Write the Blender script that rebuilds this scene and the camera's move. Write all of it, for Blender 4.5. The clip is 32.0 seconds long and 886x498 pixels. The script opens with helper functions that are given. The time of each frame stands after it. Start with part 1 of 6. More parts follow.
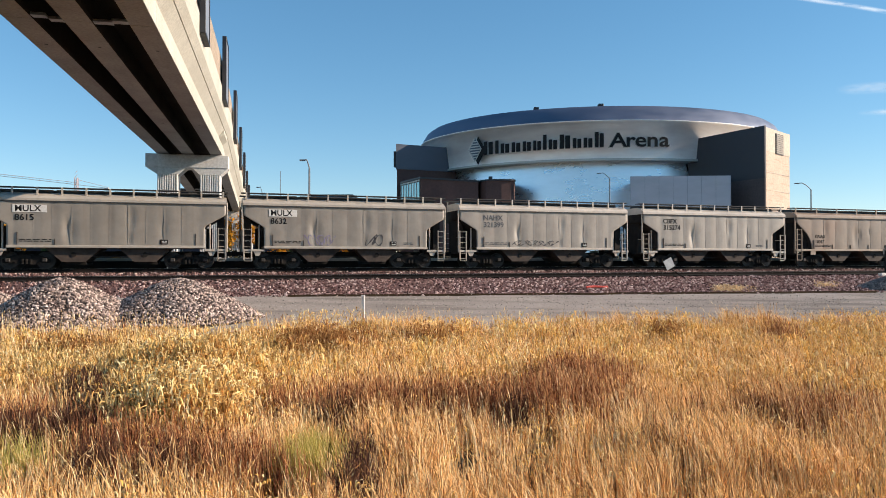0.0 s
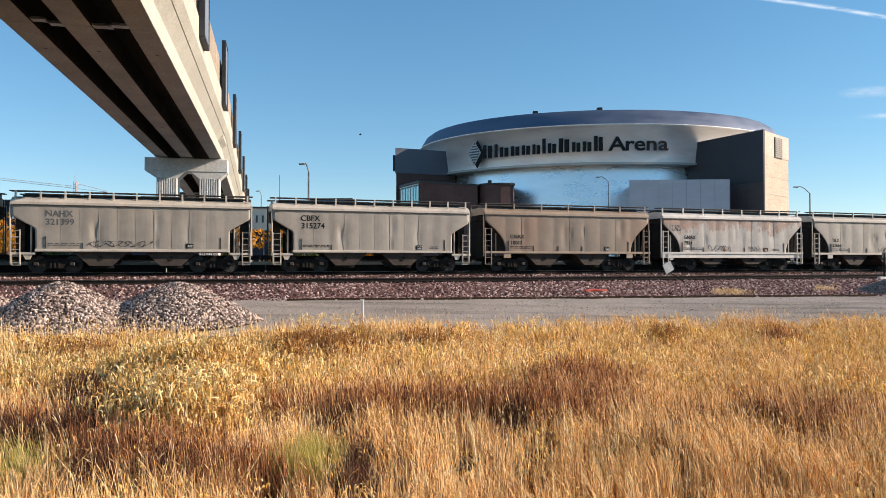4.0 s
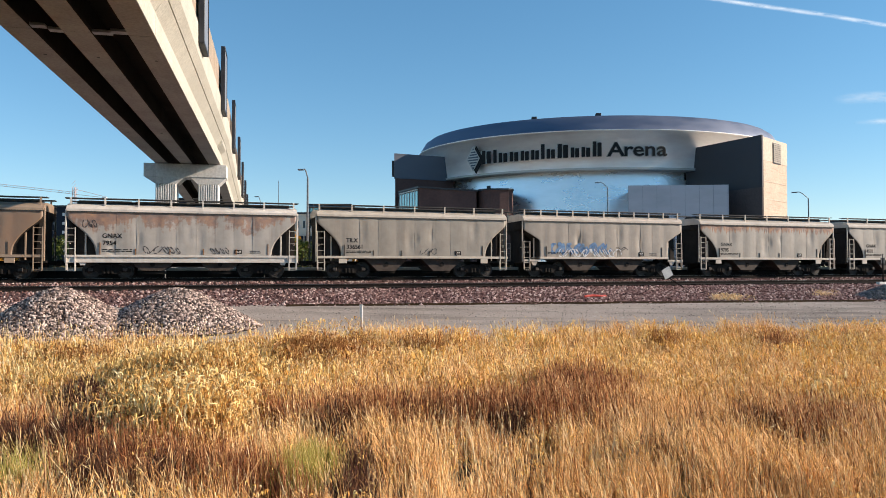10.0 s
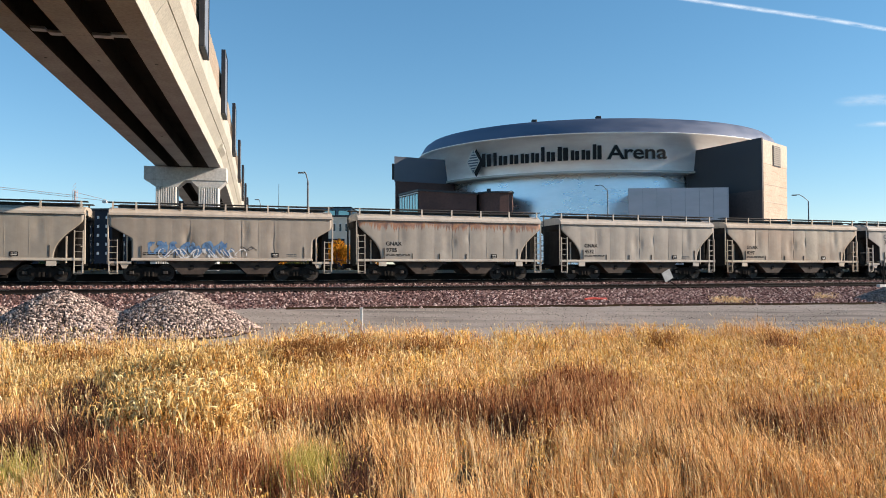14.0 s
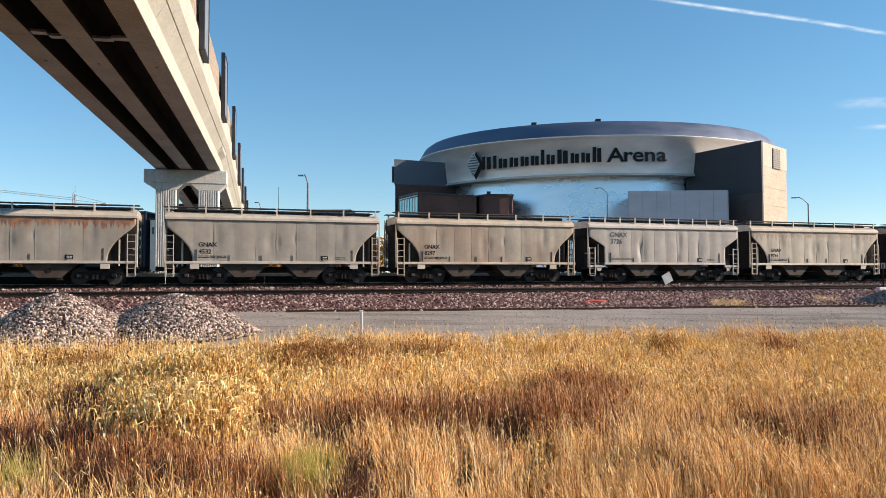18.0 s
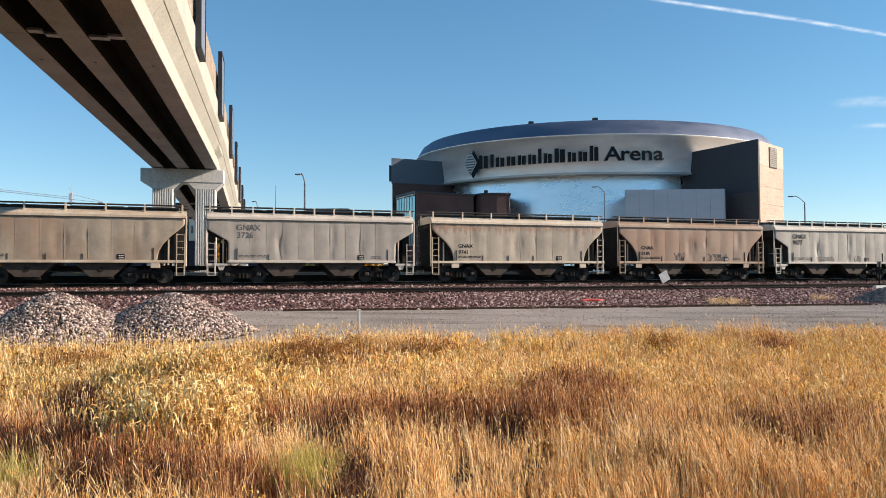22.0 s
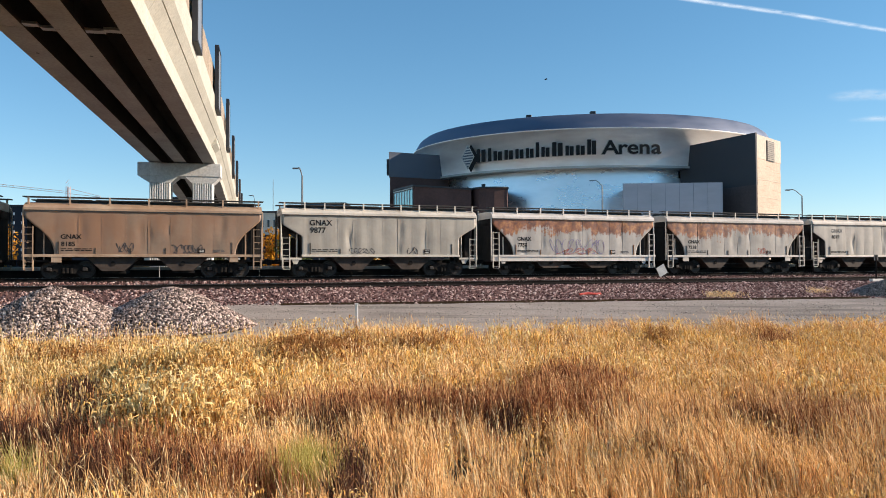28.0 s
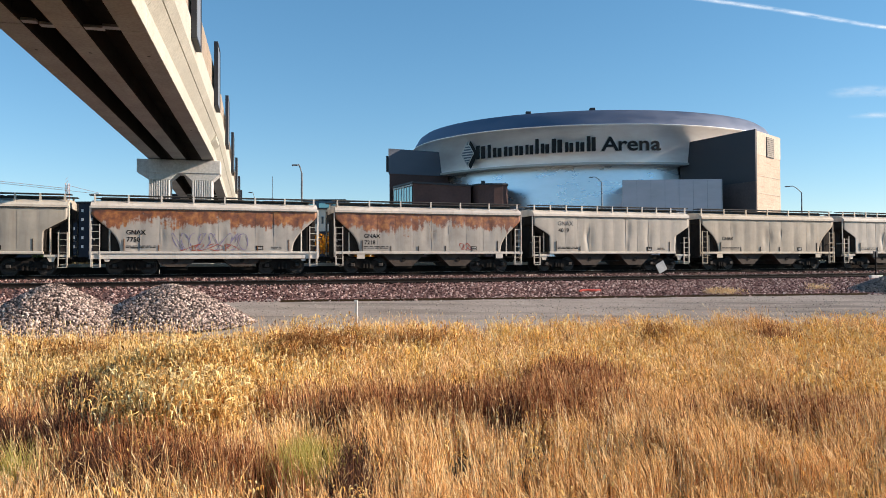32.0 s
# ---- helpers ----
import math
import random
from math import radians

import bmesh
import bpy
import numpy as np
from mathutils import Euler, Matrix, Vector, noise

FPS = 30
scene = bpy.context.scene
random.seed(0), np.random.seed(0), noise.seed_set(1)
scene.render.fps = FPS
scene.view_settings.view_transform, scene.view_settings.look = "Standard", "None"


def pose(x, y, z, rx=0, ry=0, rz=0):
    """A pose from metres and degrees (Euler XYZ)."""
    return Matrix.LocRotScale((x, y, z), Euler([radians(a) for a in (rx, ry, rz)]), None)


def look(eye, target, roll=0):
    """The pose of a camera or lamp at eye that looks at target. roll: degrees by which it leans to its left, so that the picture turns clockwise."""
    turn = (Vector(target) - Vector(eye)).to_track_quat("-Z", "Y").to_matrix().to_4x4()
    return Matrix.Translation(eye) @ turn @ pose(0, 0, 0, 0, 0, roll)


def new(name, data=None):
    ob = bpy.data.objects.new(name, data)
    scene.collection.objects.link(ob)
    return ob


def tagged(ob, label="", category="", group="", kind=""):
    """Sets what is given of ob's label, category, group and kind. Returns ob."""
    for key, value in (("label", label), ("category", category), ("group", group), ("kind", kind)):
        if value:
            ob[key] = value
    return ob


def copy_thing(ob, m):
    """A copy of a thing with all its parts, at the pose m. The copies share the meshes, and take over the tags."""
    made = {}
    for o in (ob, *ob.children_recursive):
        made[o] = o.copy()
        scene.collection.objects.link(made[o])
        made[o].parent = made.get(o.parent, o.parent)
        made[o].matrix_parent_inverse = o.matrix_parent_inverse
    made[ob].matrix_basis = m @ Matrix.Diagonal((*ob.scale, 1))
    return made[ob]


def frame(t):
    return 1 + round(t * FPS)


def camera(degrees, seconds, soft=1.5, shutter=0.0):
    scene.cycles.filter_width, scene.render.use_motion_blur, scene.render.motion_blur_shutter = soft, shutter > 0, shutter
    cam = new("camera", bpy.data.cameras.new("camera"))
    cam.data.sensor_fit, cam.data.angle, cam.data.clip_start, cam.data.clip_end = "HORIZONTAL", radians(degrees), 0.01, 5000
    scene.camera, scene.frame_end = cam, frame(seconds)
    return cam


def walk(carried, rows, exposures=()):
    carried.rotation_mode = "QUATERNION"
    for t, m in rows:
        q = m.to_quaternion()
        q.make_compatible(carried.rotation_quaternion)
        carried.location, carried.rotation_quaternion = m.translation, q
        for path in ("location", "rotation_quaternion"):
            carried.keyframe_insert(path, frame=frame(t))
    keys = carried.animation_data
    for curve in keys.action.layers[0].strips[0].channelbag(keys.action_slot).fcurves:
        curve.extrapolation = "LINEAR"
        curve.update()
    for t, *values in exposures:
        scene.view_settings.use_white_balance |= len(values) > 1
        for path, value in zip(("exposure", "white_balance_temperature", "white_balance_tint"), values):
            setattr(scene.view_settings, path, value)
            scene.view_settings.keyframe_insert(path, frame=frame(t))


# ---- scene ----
EYE = (0.0, 0.0, 0.56)            # z = 0 is the top of the rail under the train
cam = camera(63.5, 32.0, soft=0.8)


def aim(pan, tilt, roll):
    """The camera's pose, from degrees to the left, upwards and of lean."""
    return pose(*EYE, 0, 0, pan) @ pose(0, 0, 0, 90 + tilt) @ pose(0, 0, 0, 0, 0, roll)


walk(cam, [(t, aim(p, q, r)) for t, p, q, r in (
    (0, 0.00, 0.77, 0.00), (0.5, -0.00, 0.83, 0.02), (1, 0.06, 0.90, 0.01), (1.5, 0.06, 0.97, 0.01), (2, 0.09, 1.04, -0.04), (2.5, 0.12, 1.10, -0.01),
    (3, 0.00, 1.05, -0.01), (3.5, -0.06, 1.05, -0.02), (5.5, -0.06, 1.26, -0.02), (6, -0.02, 1.33, -0.07), (6.5, -0.01, 1.40, -0.09),
    (7, 0.00, 1.47, -0.07), (7.5, 0.02, 1.55, -0.09), (8, 0.05, 1.61, -0.08), (8.5, -0.04, 1.53, -0.06), (9, -0.15, 1.43, -0.03),
    (9.5, -0.17, 1.44, -0.05), (10, -0.14, 1.51, -0.06), (10.5, -0.13, 1.56, -0.08), (11, -0.13, 1.58, -0.04), (11.5, -0.13, 1.61, -0.08),
    (12, -0.13, 1.62, -0.09), (12.5, -0.13, 1.67, -0.06), (13, -0.12, 1.72, -0.09), (13.5, -0.10, 1.77, -0.10), (14, -0.13, 1.74, -0.09),
    (14.5, -0.15, 1.69, -0.12), (16.5, -0.08, 1.91, -0.14), (17, -0.10, 1.93, -0.17), (17.5, -0.13, 1.93, -0.13), (18, -0.14, 1.96, -0.11),
    (18.5, -0.18, 1.95, -0.12), (19, -0.20, 1.93, -0.19), (19.5, -0.28, 1.84, -0.15), (20, -0.33, 1.80, -0.12), (20.5, -0.30, 1.86, -0.14),
    (21, -0.26, 1.92, -0.18), (21.5, -0.27, 1.96, -0.11), (22, -0.36, 1.87, -0.16), (22.5, -0.41, 1.77, -0.16), (23, -0.39, 1.81, -0.15),
    (23.5, -0.39, 1.85, -0.15), (24, -0.40, 1.82, -0.15), (24.5, -0.43, 1.78, -0.18), (25, -0.46, 1.73, -0.14), (25.5, -0.46, 1.73, -0.15),
    (27.5, -0.49, 1.60, -0.18), (28, -0.54, 1.38, -0.24), (28.5, -0.54, 1.24, -0.27), (29, -0.55, 1.18, -0.28), (29.5, -0.57, 1.14, -0.30),
    (30, -0.57, 1.08, -0.32), (30.5, -0.58, 1.07, -0.31), (31, -0.60, 1.05, -0.26), (31.5, -0.60, 1.05, -0.26), (32, -0.57, 1.12, -0.28))])

# world and sun: a clear autumn sky, the sun far over to the right
SUN_EL, SUN_AZ = 22.5, 91.0       # degrees up; degrees clockwise from +y
world = bpy.data.worlds.new("sky")
scene.world = world
world.use_nodes = True
wn = world.node_tree.nodes
sky = wn.new("ShaderNodeTexSky")
sky.sky_type, sky.sun_disc = "NISHITA", False
sky.sun_elevation, sky.sun_rotation = radians(SUN_EL), radians(SUN_AZ)
sky.air_density, sky.dust_density, sky.ozone_density = 0.9, 0.0, 3.6
deep = wn.new("ShaderNodeHueSaturation")
deep.inputs["Hue"].default_value, deep.inputs["Saturation"].default_value = 0.493, 1.27
haze = wn.new("ShaderNodeGamma")
haze.inputs["Gamma"].default_value = 0.75
world.node_tree.links.new(sky.outputs[0], haze.inputs["Color"])
world.node_tree.links.new(haze.outputs[0], deep.inputs["Color"])
world.node_tree.links.new(deep.outputs[0], wn["Background"].inputs[0])
wn["Background"].inputs[1].default_value = 0.174
sun_data = bpy.data.lights.new("sun", "SUN")
sun_data.energy, sun_data.angle, sun_data.color = 5.25, radians(0.53), (1.0, 0.822, 0.665)
sun = new("sun", sun_data)
sun_way = Vector((math.sin(radians(SUN_AZ)) * math.cos(radians(SUN_EL)), math.cos(radians(SUN_AZ)) * math.cos(radians(SUN_EL)), math.sin(radians(SUN_EL))))
sun.matrix_world = look((60, -20, 60), Vector((60, -20, 60)) - sun_way)
scene.view_settings.exposure = 0.45

# ---- materials ----


def nodes_of(m):
    m.use_nodes = True
    nt = m.node_tree
    return nt, nt.nodes["Principled BSDF"]


def ramp(nt, stops):
    r = nt.nodes.new("ShaderNodeValToRGB")
    while len(r.color_ramp.elements) < len(stops):
        r.color_ramp.elements.new(0.5)
    for e, (p, c) in zip(r.color_ramp.elements, stops):
        e.position, e.color = p, (*c, 1) if len(c) == 3 else c
    return r


def noise_node(nt, coords, scale, detail=4.0, stretch=None, rough=0.6):
    n = nt.nodes.new("ShaderNodeTexNoise")
    n.inputs["Scale"].default_value, n.inputs["Detail"].default_value = scale, detail
    n.inputs["Roughness"].default_value = rough
    if stretch:
        mp = nt.nodes.new("ShaderNodeMapping")
        mp.inputs["Scale"].default_value = stretch
        nt.links.new(coords, mp.inputs[0])
        coords = mp.outputs[0]
    nt.links.new(coords, n.inputs["Vector"])
    return n


def mixed(nt, fac, a, b, mode="MIX"):
    m = nt.nodes.new("ShaderNodeMix")
    m.data_type, m.blend_type = "RGBA", mode
    for sock, val in ((m.inputs[0], fac), (m.inputs[6], a), (m.inputs[7], b)):
        if isinstance(val, bpy.types.NodeSocket):
            nt.links.new(val, sock)
        else:
            sock.default_value = val if isinstance(val, float) else (*val, 1)
    return m.outputs[2]


def surface(name, c1, c2, scale=1.5, rough=0.8, bump=0.3, metal=0.0, fine=30.0, stain=None, stretch=None, random_tint=0.0, bump_size=0.01, spec=0.5):
    """A surface with colour at two scales, grain and relief; stain: (colour, scale, from, to)."""
    m = bpy.data.materials.new(name)
    nt, b = nodes_of(m)
    co = nt.nodes.new("ShaderNodeTexCoord").outputs["Object"]
    big, small = noise_node(nt, co, scale, 4, stretch), noise_node(nt, co, fine, 3)
    r = ramp(nt, [(0.3, c1), (0.7, c2)])
    nt.links.new(big.outputs[0], r.inputs[0])
    g = ramp(nt, [(0.25, (0.78,) * 3), (0.75, (1.12,) * 3)])
    nt.links.new(small.outputs[0], g.inputs[0])
    col = mixed(nt, 1.0, r.outputs[0], g.outputs[0], "MULTIPLY")
    if stain:
        s = noise_node(nt, co, stain[1], 6, stain[4] if len(stain) > 4 else None)
        sr = ramp(nt, [(stain[2], (0, 0, 0)), (stain[3], (1, 1, 1))])
        nt.links.new(s.outputs[0], sr.inputs[0])
        col = mixed(nt, sr.outputs[0], col, stain[0])
    if random_tint:
        oi = nt.nodes.new("ShaderNodeObjectInfo")
        tr = ramp(nt, [(0, (1 - random_tint,) * 3), (1, (1 + random_tint,) * 3)])
        nt.links.new(oi.outputs["Random"], tr.inputs[0])
        col = mixed(nt, 1.0, col, tr.outputs[0], "MULTIPLY")
    nt.links.new(col, b.inputs["Base Color"])
    b.inputs["Roughness"].default_value, b.inputs["Metallic"].default_value = rough, metal
    b.inputs["Specular IOR Level"].default_value = spec
    if bump:
        bp = nt.nodes.new("ShaderNodeBump")
        bp.inputs["Strength"].default_value, bp.inputs["Distance"].default_value = bump, bump_size
        nt.links.new(small.outputs[0], bp.inputs["Height"])
        nt.links.new(bp.outputs[0], b.inputs["Normal"])
    return m


def island_stuff(name, stops, rough=0.75, patch=0.35, patch_scale=0.5, spread=0.5, sheen=0.0):
    """For heaps of small pieces: each piece takes its own tone, patches lean to one end."""
    m = bpy.data.materials.new(name)
    nt, b = nodes_of(m)
    geo = nt.nodes.new("ShaderNodeNewGeometry")
    co = nt.nodes.new("ShaderNodeTexCoord").outputs["Object"]
    n = noise_node(nt, co, patch_scale, 3)
    f = nt.nodes.new("ShaderNodeMath")
    f.operation = "MULTIPLY_ADD"
    nt.links.new(geo.outputs["Random Per Island"], f.inputs[0])
    f.inputs[1].default_value = spread
    g = nt.nodes.new("ShaderNodeMath")
    g.operation = "MULTIPLY_ADD"
    nt.links.new(n.outputs[0], g.inputs[0])
    g.inputs[1].default_value, g.inputs[2].default_value = patch * 2, 0.5 - patch - spread / 2
    nt.links.new(g.outputs[0], f.inputs[2])
    r = ramp(nt, stops)
    nt.links.new(f.outputs[0], r.inputs[0])
    nt.links.new(r.outputs[0], b.inputs["Base Color"])
    b.inputs["Roughness"].default_value = rough
    b.inputs["Specular IOR Level"].default_value = 0.05 if sheen else 0.2
    if sheen:
        thin = nt.nodes.new("ShaderNodeBsdfTranslucent")
        nt.links.new(r.outputs[0], thin.inputs[0])
        both = nt.nodes.new("ShaderNodeMixShader")
        both.inputs[0].default_value = sheen
        nt.links.new(b.outputs[0], both.inputs[1])
        nt.links.new(thin.outputs[0], both.inputs[2])
        nt.links.new(both.outputs[0], nt.nodes["Material Output"].inputs[0])
    return m


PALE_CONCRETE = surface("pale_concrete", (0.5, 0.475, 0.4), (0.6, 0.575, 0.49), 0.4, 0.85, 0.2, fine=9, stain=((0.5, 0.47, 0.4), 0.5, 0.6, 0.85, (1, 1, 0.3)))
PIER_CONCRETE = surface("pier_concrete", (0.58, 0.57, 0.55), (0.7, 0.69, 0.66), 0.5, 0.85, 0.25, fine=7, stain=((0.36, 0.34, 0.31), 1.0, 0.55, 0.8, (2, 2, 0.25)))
# Near black: the shade under the deck is put into this colour.
SHADED_CONCRETE = surface("shaded_concrete", (0.024, 0.019, 0.016), (0.045, 0.037, 0.031), 0.5, 0.95, 0.2, fine=9, spec=0.1)
DARK_METAL = surface("dark_metal", (0.014, 0.016, 0.022), (0.026, 0.028, 0.034), 2, 0.5, 0.1)
PANEL_GREY = surface("panel_grey", (0.2, 0.23, 0.27), (0.28, 0.3, 0.33), 1, 0.45, 0.1)
FENCE_TAN = surface("fence_tan", (0.5, 0.42, 0.33), (0.6, 0.5, 0.4), 0.6, 0.8, 0.2, stretch=(1, 1, 0.1))
GALVANISED = surface("galvanised_steel", (0.35, 0.36, 0.37), (0.5, 0.5, 0.5), 3, 0.45, 0.1, metal=0.6)
RUSTY_STEEL = surface("rusty_steel", (0.009, 0.007, 0.006), (0.02, 0.014, 0.012), 4, 0.85, 0.4, spec=0.2)
RAIL_HEAD = surface("polished_rail", (0.35, 0.34, 0.33), (0.5, 0.48, 0.46), 4, 0.3, 0.1, metal=0.9)
TIE_WOOD = surface("tie_wood", (0.02, 0.017, 0.015), (0.04, 0.03, 0.025), 3, 0.95, 0.5, random_tint=0.25, spec=0.1)
TRUCK_STEEL = surface("truck_steel", (0.012, 0.0115, 0.011), (0.028, 0.024, 0.021), 5, 0.85, 0.3, spec=0.15)
WHEEL_STEEL = surface("wheel_steel", (0.02, 0.018, 0.016), (0.05, 0.043, 0.037), 4, 0.6, 0.3)
GRATING = surface("walkway_grating", (0.03, 0.03, 0.03), (0.06, 0.057, 0.052), 4, 0.7, 0.3)
WHITE_PAINT = surface("white_paint", (0.62, 0.6, 0.56), (0.78, 0.76, 0.72), 5, 0.6, 0.1)
BLACK_PAINT = surface("black_lettering", (0.012, 0.012, 0.013), (0.025, 0.025, 0.025), 12, 0.6, 0.0, spec=0.1)
GREY_PAINT = surface("faded_lettering", (0.1, 0.1, 0.105), (0.16, 0.16, 0.16), 12, 0.6, 0.0, spec=0.1)
ORANGE_MARK = surface("orange_stain", (0.2, 0.08, 0.03), (0.32, 0.15, 0.05), 5, 0.8, 0.1)
RED_PAINT = surface("red_paint", (0.55, 0.05, 0.03), (0.65, 0.09, 0.06), 5, 0.6, 0.1)
# Soil colour is lowered for the deep shade down between the grass.
GROUND = surface("field_soil", (0.028, 0.018, 0.011), (0.06, 0.038, 0.02), 0.8, 0.95, 0.5, fine=14, bump_size=0.05, spec=0.1)
ROAD = surface("gravel_road", (0.32, 0.27, 0.228), (0.43, 0.365, 0.31), 0.35, 0.95, 0.5, fine=9, stain=((0.17, 0.145, 0.12), 0.5, 0.5, 0.72, (0.2, 1.8, 1)), bump_size=0.03, spec=0.1)
# Mostly hidden yard, made pale so it throws light onto the arena.
YARD = surface("yard_paving", (0.24, 0.22, 0.195), (0.36, 0.33, 0.29), 0.3, 0.95, 0.4, fine=7, bump_size=0.03, spec=0.05)
BALLAST_BED = surface("ballast_bed", (0.09, 0.05, 0.044), (0.2, 0.12, 0.105), 12, 0.95, 0.6, fine=22, bump_size=0.05, spec=0.1)
# Heap core is near black so the gaps between stones look shaded.
SHADED_CORE = surface("shaded_core", (0.016, 0.013, 0.012), (0.06, 0.05, 0.043), 14, 0.95, 0.6, fine=22, bump_size=0.05, spec=0.1)
STONE_PINK = island_stuff("ballast_stone", [(0, (0.026, 0.011, 0.011)), (0.45, (0.165, 0.085, 0.075)), (0.76, (0.4, 0.25, 0.22)), (1, (0.75, 0.61, 0.55))], 0.85, 0.15, 0.3, 0.95)
STONE_GREY = island_stuff("heap_stone", [(0, (0.02, 0.017, 0.017)), (0.4, (0.15, 0.108, 0.092)), (0.72, (0.44, 0.335, 0.285)), (1, (0.85, 0.71, 0.62))], 0.85, 0.12, 0.4, 0.95)
STRAW = island_stuff("straw_grass", [(0, (0.09, 0.03, 0.012)), (0.3, (0.56, 0.28, 0.095)), (0.6, (1.0, 0.6, 0.24)), (1, (1.0, 0.85, 0.5))], 0.55, 0.3, 0.6, 0.9, 0.12)
GOLD = island_stuff("golden_weeds", [(0, (0.36, 0.14, 0.03)), (0.25, (0.86, 0.47, 0.11)), (0.6, (1.0, 0.7, 0.24)), (1, (1.0, 0.88, 0.52))], 0.55, 0.25, 0.5, 0.8, 0.15)
REDGRASS = island_stuff("bluestem_grass", [(0, (0.04, 0.013, 0.01)), (0.42, (0.24, 0.08, 0.036)), (0.74, (0.55, 0.27, 0.11)), (1, (0.9, 0.6, 0.3))], 0.6, 0.25, 0.6, 0.85, 0.15)
GREENGRASS = island_stuff("green_grass", [(0, (0.2, 0.15, 0.03)), (0.5, (0.46, 0.4, 0.09)), (1, (0.76, 0.66, 0.28))], 0.6, 0.2, 0.6, 0.7, 0.35)
DARKWEED = island_stuff("dead_weeds", [(0, (0.13, 0.05, 0.02)), (0.5, (0.45, 0.2, 0.065)), (1, (0.8, 0.5, 0.19))], 0.8, 0.2, 0.6, 0.8, 0.3)
LEAF_FALL = island_stuff("autumn_leaves", [(0, (0.12, 0.08, 0.015)), (0.35, (0.42, 0.2, 0.02)), (0.7, (0.75, 0.33, 0.03)), (1, (0.85, 0.52, 0.07))], 0.6, 0.3, 0.3, 0.6, 0.3)
LEAF_GREEN = island_stuff("green_leaves", [(0, (0.02, 0.035, 0.008)), (0.5, (0.06, 0.085, 0.015)), (1, (0.2, 0.2, 0.03))], 0.6, 0.3, 0.3, 0.6)
BARK = surface("bark", (0.06, 0.045, 0.03), (0.12, 0.09, 0.06), 3, 0.9, 0.5)

# ---- mesh helpers ----


def link(name, me, material, parent=None, label="", smooth=False):
    ob = new(name, me)
    if material:
        me.materials.append(material)
    ob.parent = parent
    if label:
        ob["label"] = label
    if smooth:
        me.polygons.foreach_set("use_smooth", [True] * len(me.polygons))
    return ob


def part(name, bm, material, parent, label="", smooth=False):
    me = bpy.data.meshes.new(name)
    bm.to_mesh(me)
    bm.free()
    return link(name, me, material, parent, label, smooth)


def thing(name, m=None, label="", category="", group="", kind=""):
    ob = new(name)
    ob.empty_display_size = 0.2
    if m is not None:
        ob.matrix_world = m
    return tagged(ob, label, category, group, kind)


def box(bm, x0, x1, y0, y1, z0, z1, bevel=0.0):
    before = set(bm.faces)
    v = [bm.verts.new(p) for p in ((x0, y0, z0), (x1, y0, z0), (x1, y1, z0), (x0, y1, z0), (x0, y0, z1), (x1, y0, z1), (x1, y1, z1), (x0, y1, z1))]
    fs = [bm.faces.new([v[i] for i in f]) for f in ((3, 2, 1, 0), (4, 5, 6, 7), (0, 1, 5, 4), (1, 2, 6, 5), (2, 3, 7, 6), (3, 0, 4, 7))]
    if bevel:
        bmesh.ops.bevel(bm, geom=list({e for f in fs for e in f.edges}), offset=bevel, segments=1, affect="EDGES")
    return bm


def rod(bm, p, q, r0, r1=None, seg=8, caps=True):
    p, q = Vector(p), Vector(q)
    turn = (q - p).to_track_quat("Z", "Y").to_matrix()
    rings = []
    for c, r in ((p, r0), (q, r0 if r1 is None else r1)):
        rings.append([bm.verts.new(c + turn @ Vector((r * math.cos(2 * math.pi * i / seg), r * math.sin(2 * math.pi * i / seg), 0))) for i in range(seg)])
    for i in range(seg):
        j = (i + 1) % seg
        bm.faces.new((rings[0][i], rings[0][j], rings[1][j], rings[1][i]))
    if caps:
        bm.faces.new(rings[0][::-1])
        bm.faces.new(rings[1])
    return bm


def prism(bm, outline, a0, a1, axis="y"):
    """An outline of (u, v) pairs drawn out along an axis: y (u = x, v = z), x (u = y, v = z) or z (u = x, v = y)."""
    at = {"y": lambda u, v, a: (u, a, v), "x": lambda u, v, a: (a, u, v), "z": lambda u, v, a: (u, v, a)}[axis]
    lo = [bm.verts.new(at(u, v, a0)) for u, v in outline]
    hi = [bm.verts.new(at(u, v, a1)) for u, v in outline]
    n = len(outline)
    for i in range(n):
        bm.faces.new((lo[i], lo[(i + 1) % n], hi[(i + 1) % n], hi[i]))
    bm.faces.new(lo[::-1])
    bm.faces.new(hi)
    return bm


def fixed(bm):
    bmesh.ops.recalc_face_normals(bm, faces=bm.faces)
    return bm


def fast_mesh(name, verts, loops, sizes):
    """A mesh from numpy arrays: verts (n, 3), flat loop indices and the size of each face."""
    me = bpy.data.meshes.new(name)
    me.vertices.add(len(verts))
    me.vertices.foreach_set("co", verts.astype(np.float32).ravel())
    me.loops.add(len(loops))
    me.loops.foreach_set("vertex_index", loops.astype(np.int32))
    me.polygons.add(len(sizes))
    starts = np.concatenate(([0], np.cumsum(sizes)[:-1])).astype(np.int32)
    me.polygons.foreach_set("loop_start", starts)
    me.update(calc_edges=True)
    me.validate()
    return me


def lettering(text, size, depth=0.004, bold=0.0):
    """Upright letters in the x-z plane, facing -y, from the origin to the right."""
    cu = bpy.data.curves.new("lettering", "FONT")
    cu.body, cu.size, cu.extrude, cu.offset = text, size, depth, bold
    cu.resolution_u = 3
    ob = bpy.data.objects.new("lettering", cu)
    scene.collection.objects.link(ob)
    bpy.context.view_layer.update()
    me = bpy.data.meshes.new_from_object(ob.evaluated_get(bpy.context.evaluated_depsgraph_get()))
    bpy.data.objects.remove(ob)
    me.transform(Matrix.Rotation(radians(90), 4, "X"))
    me.materials.clear()
    return me


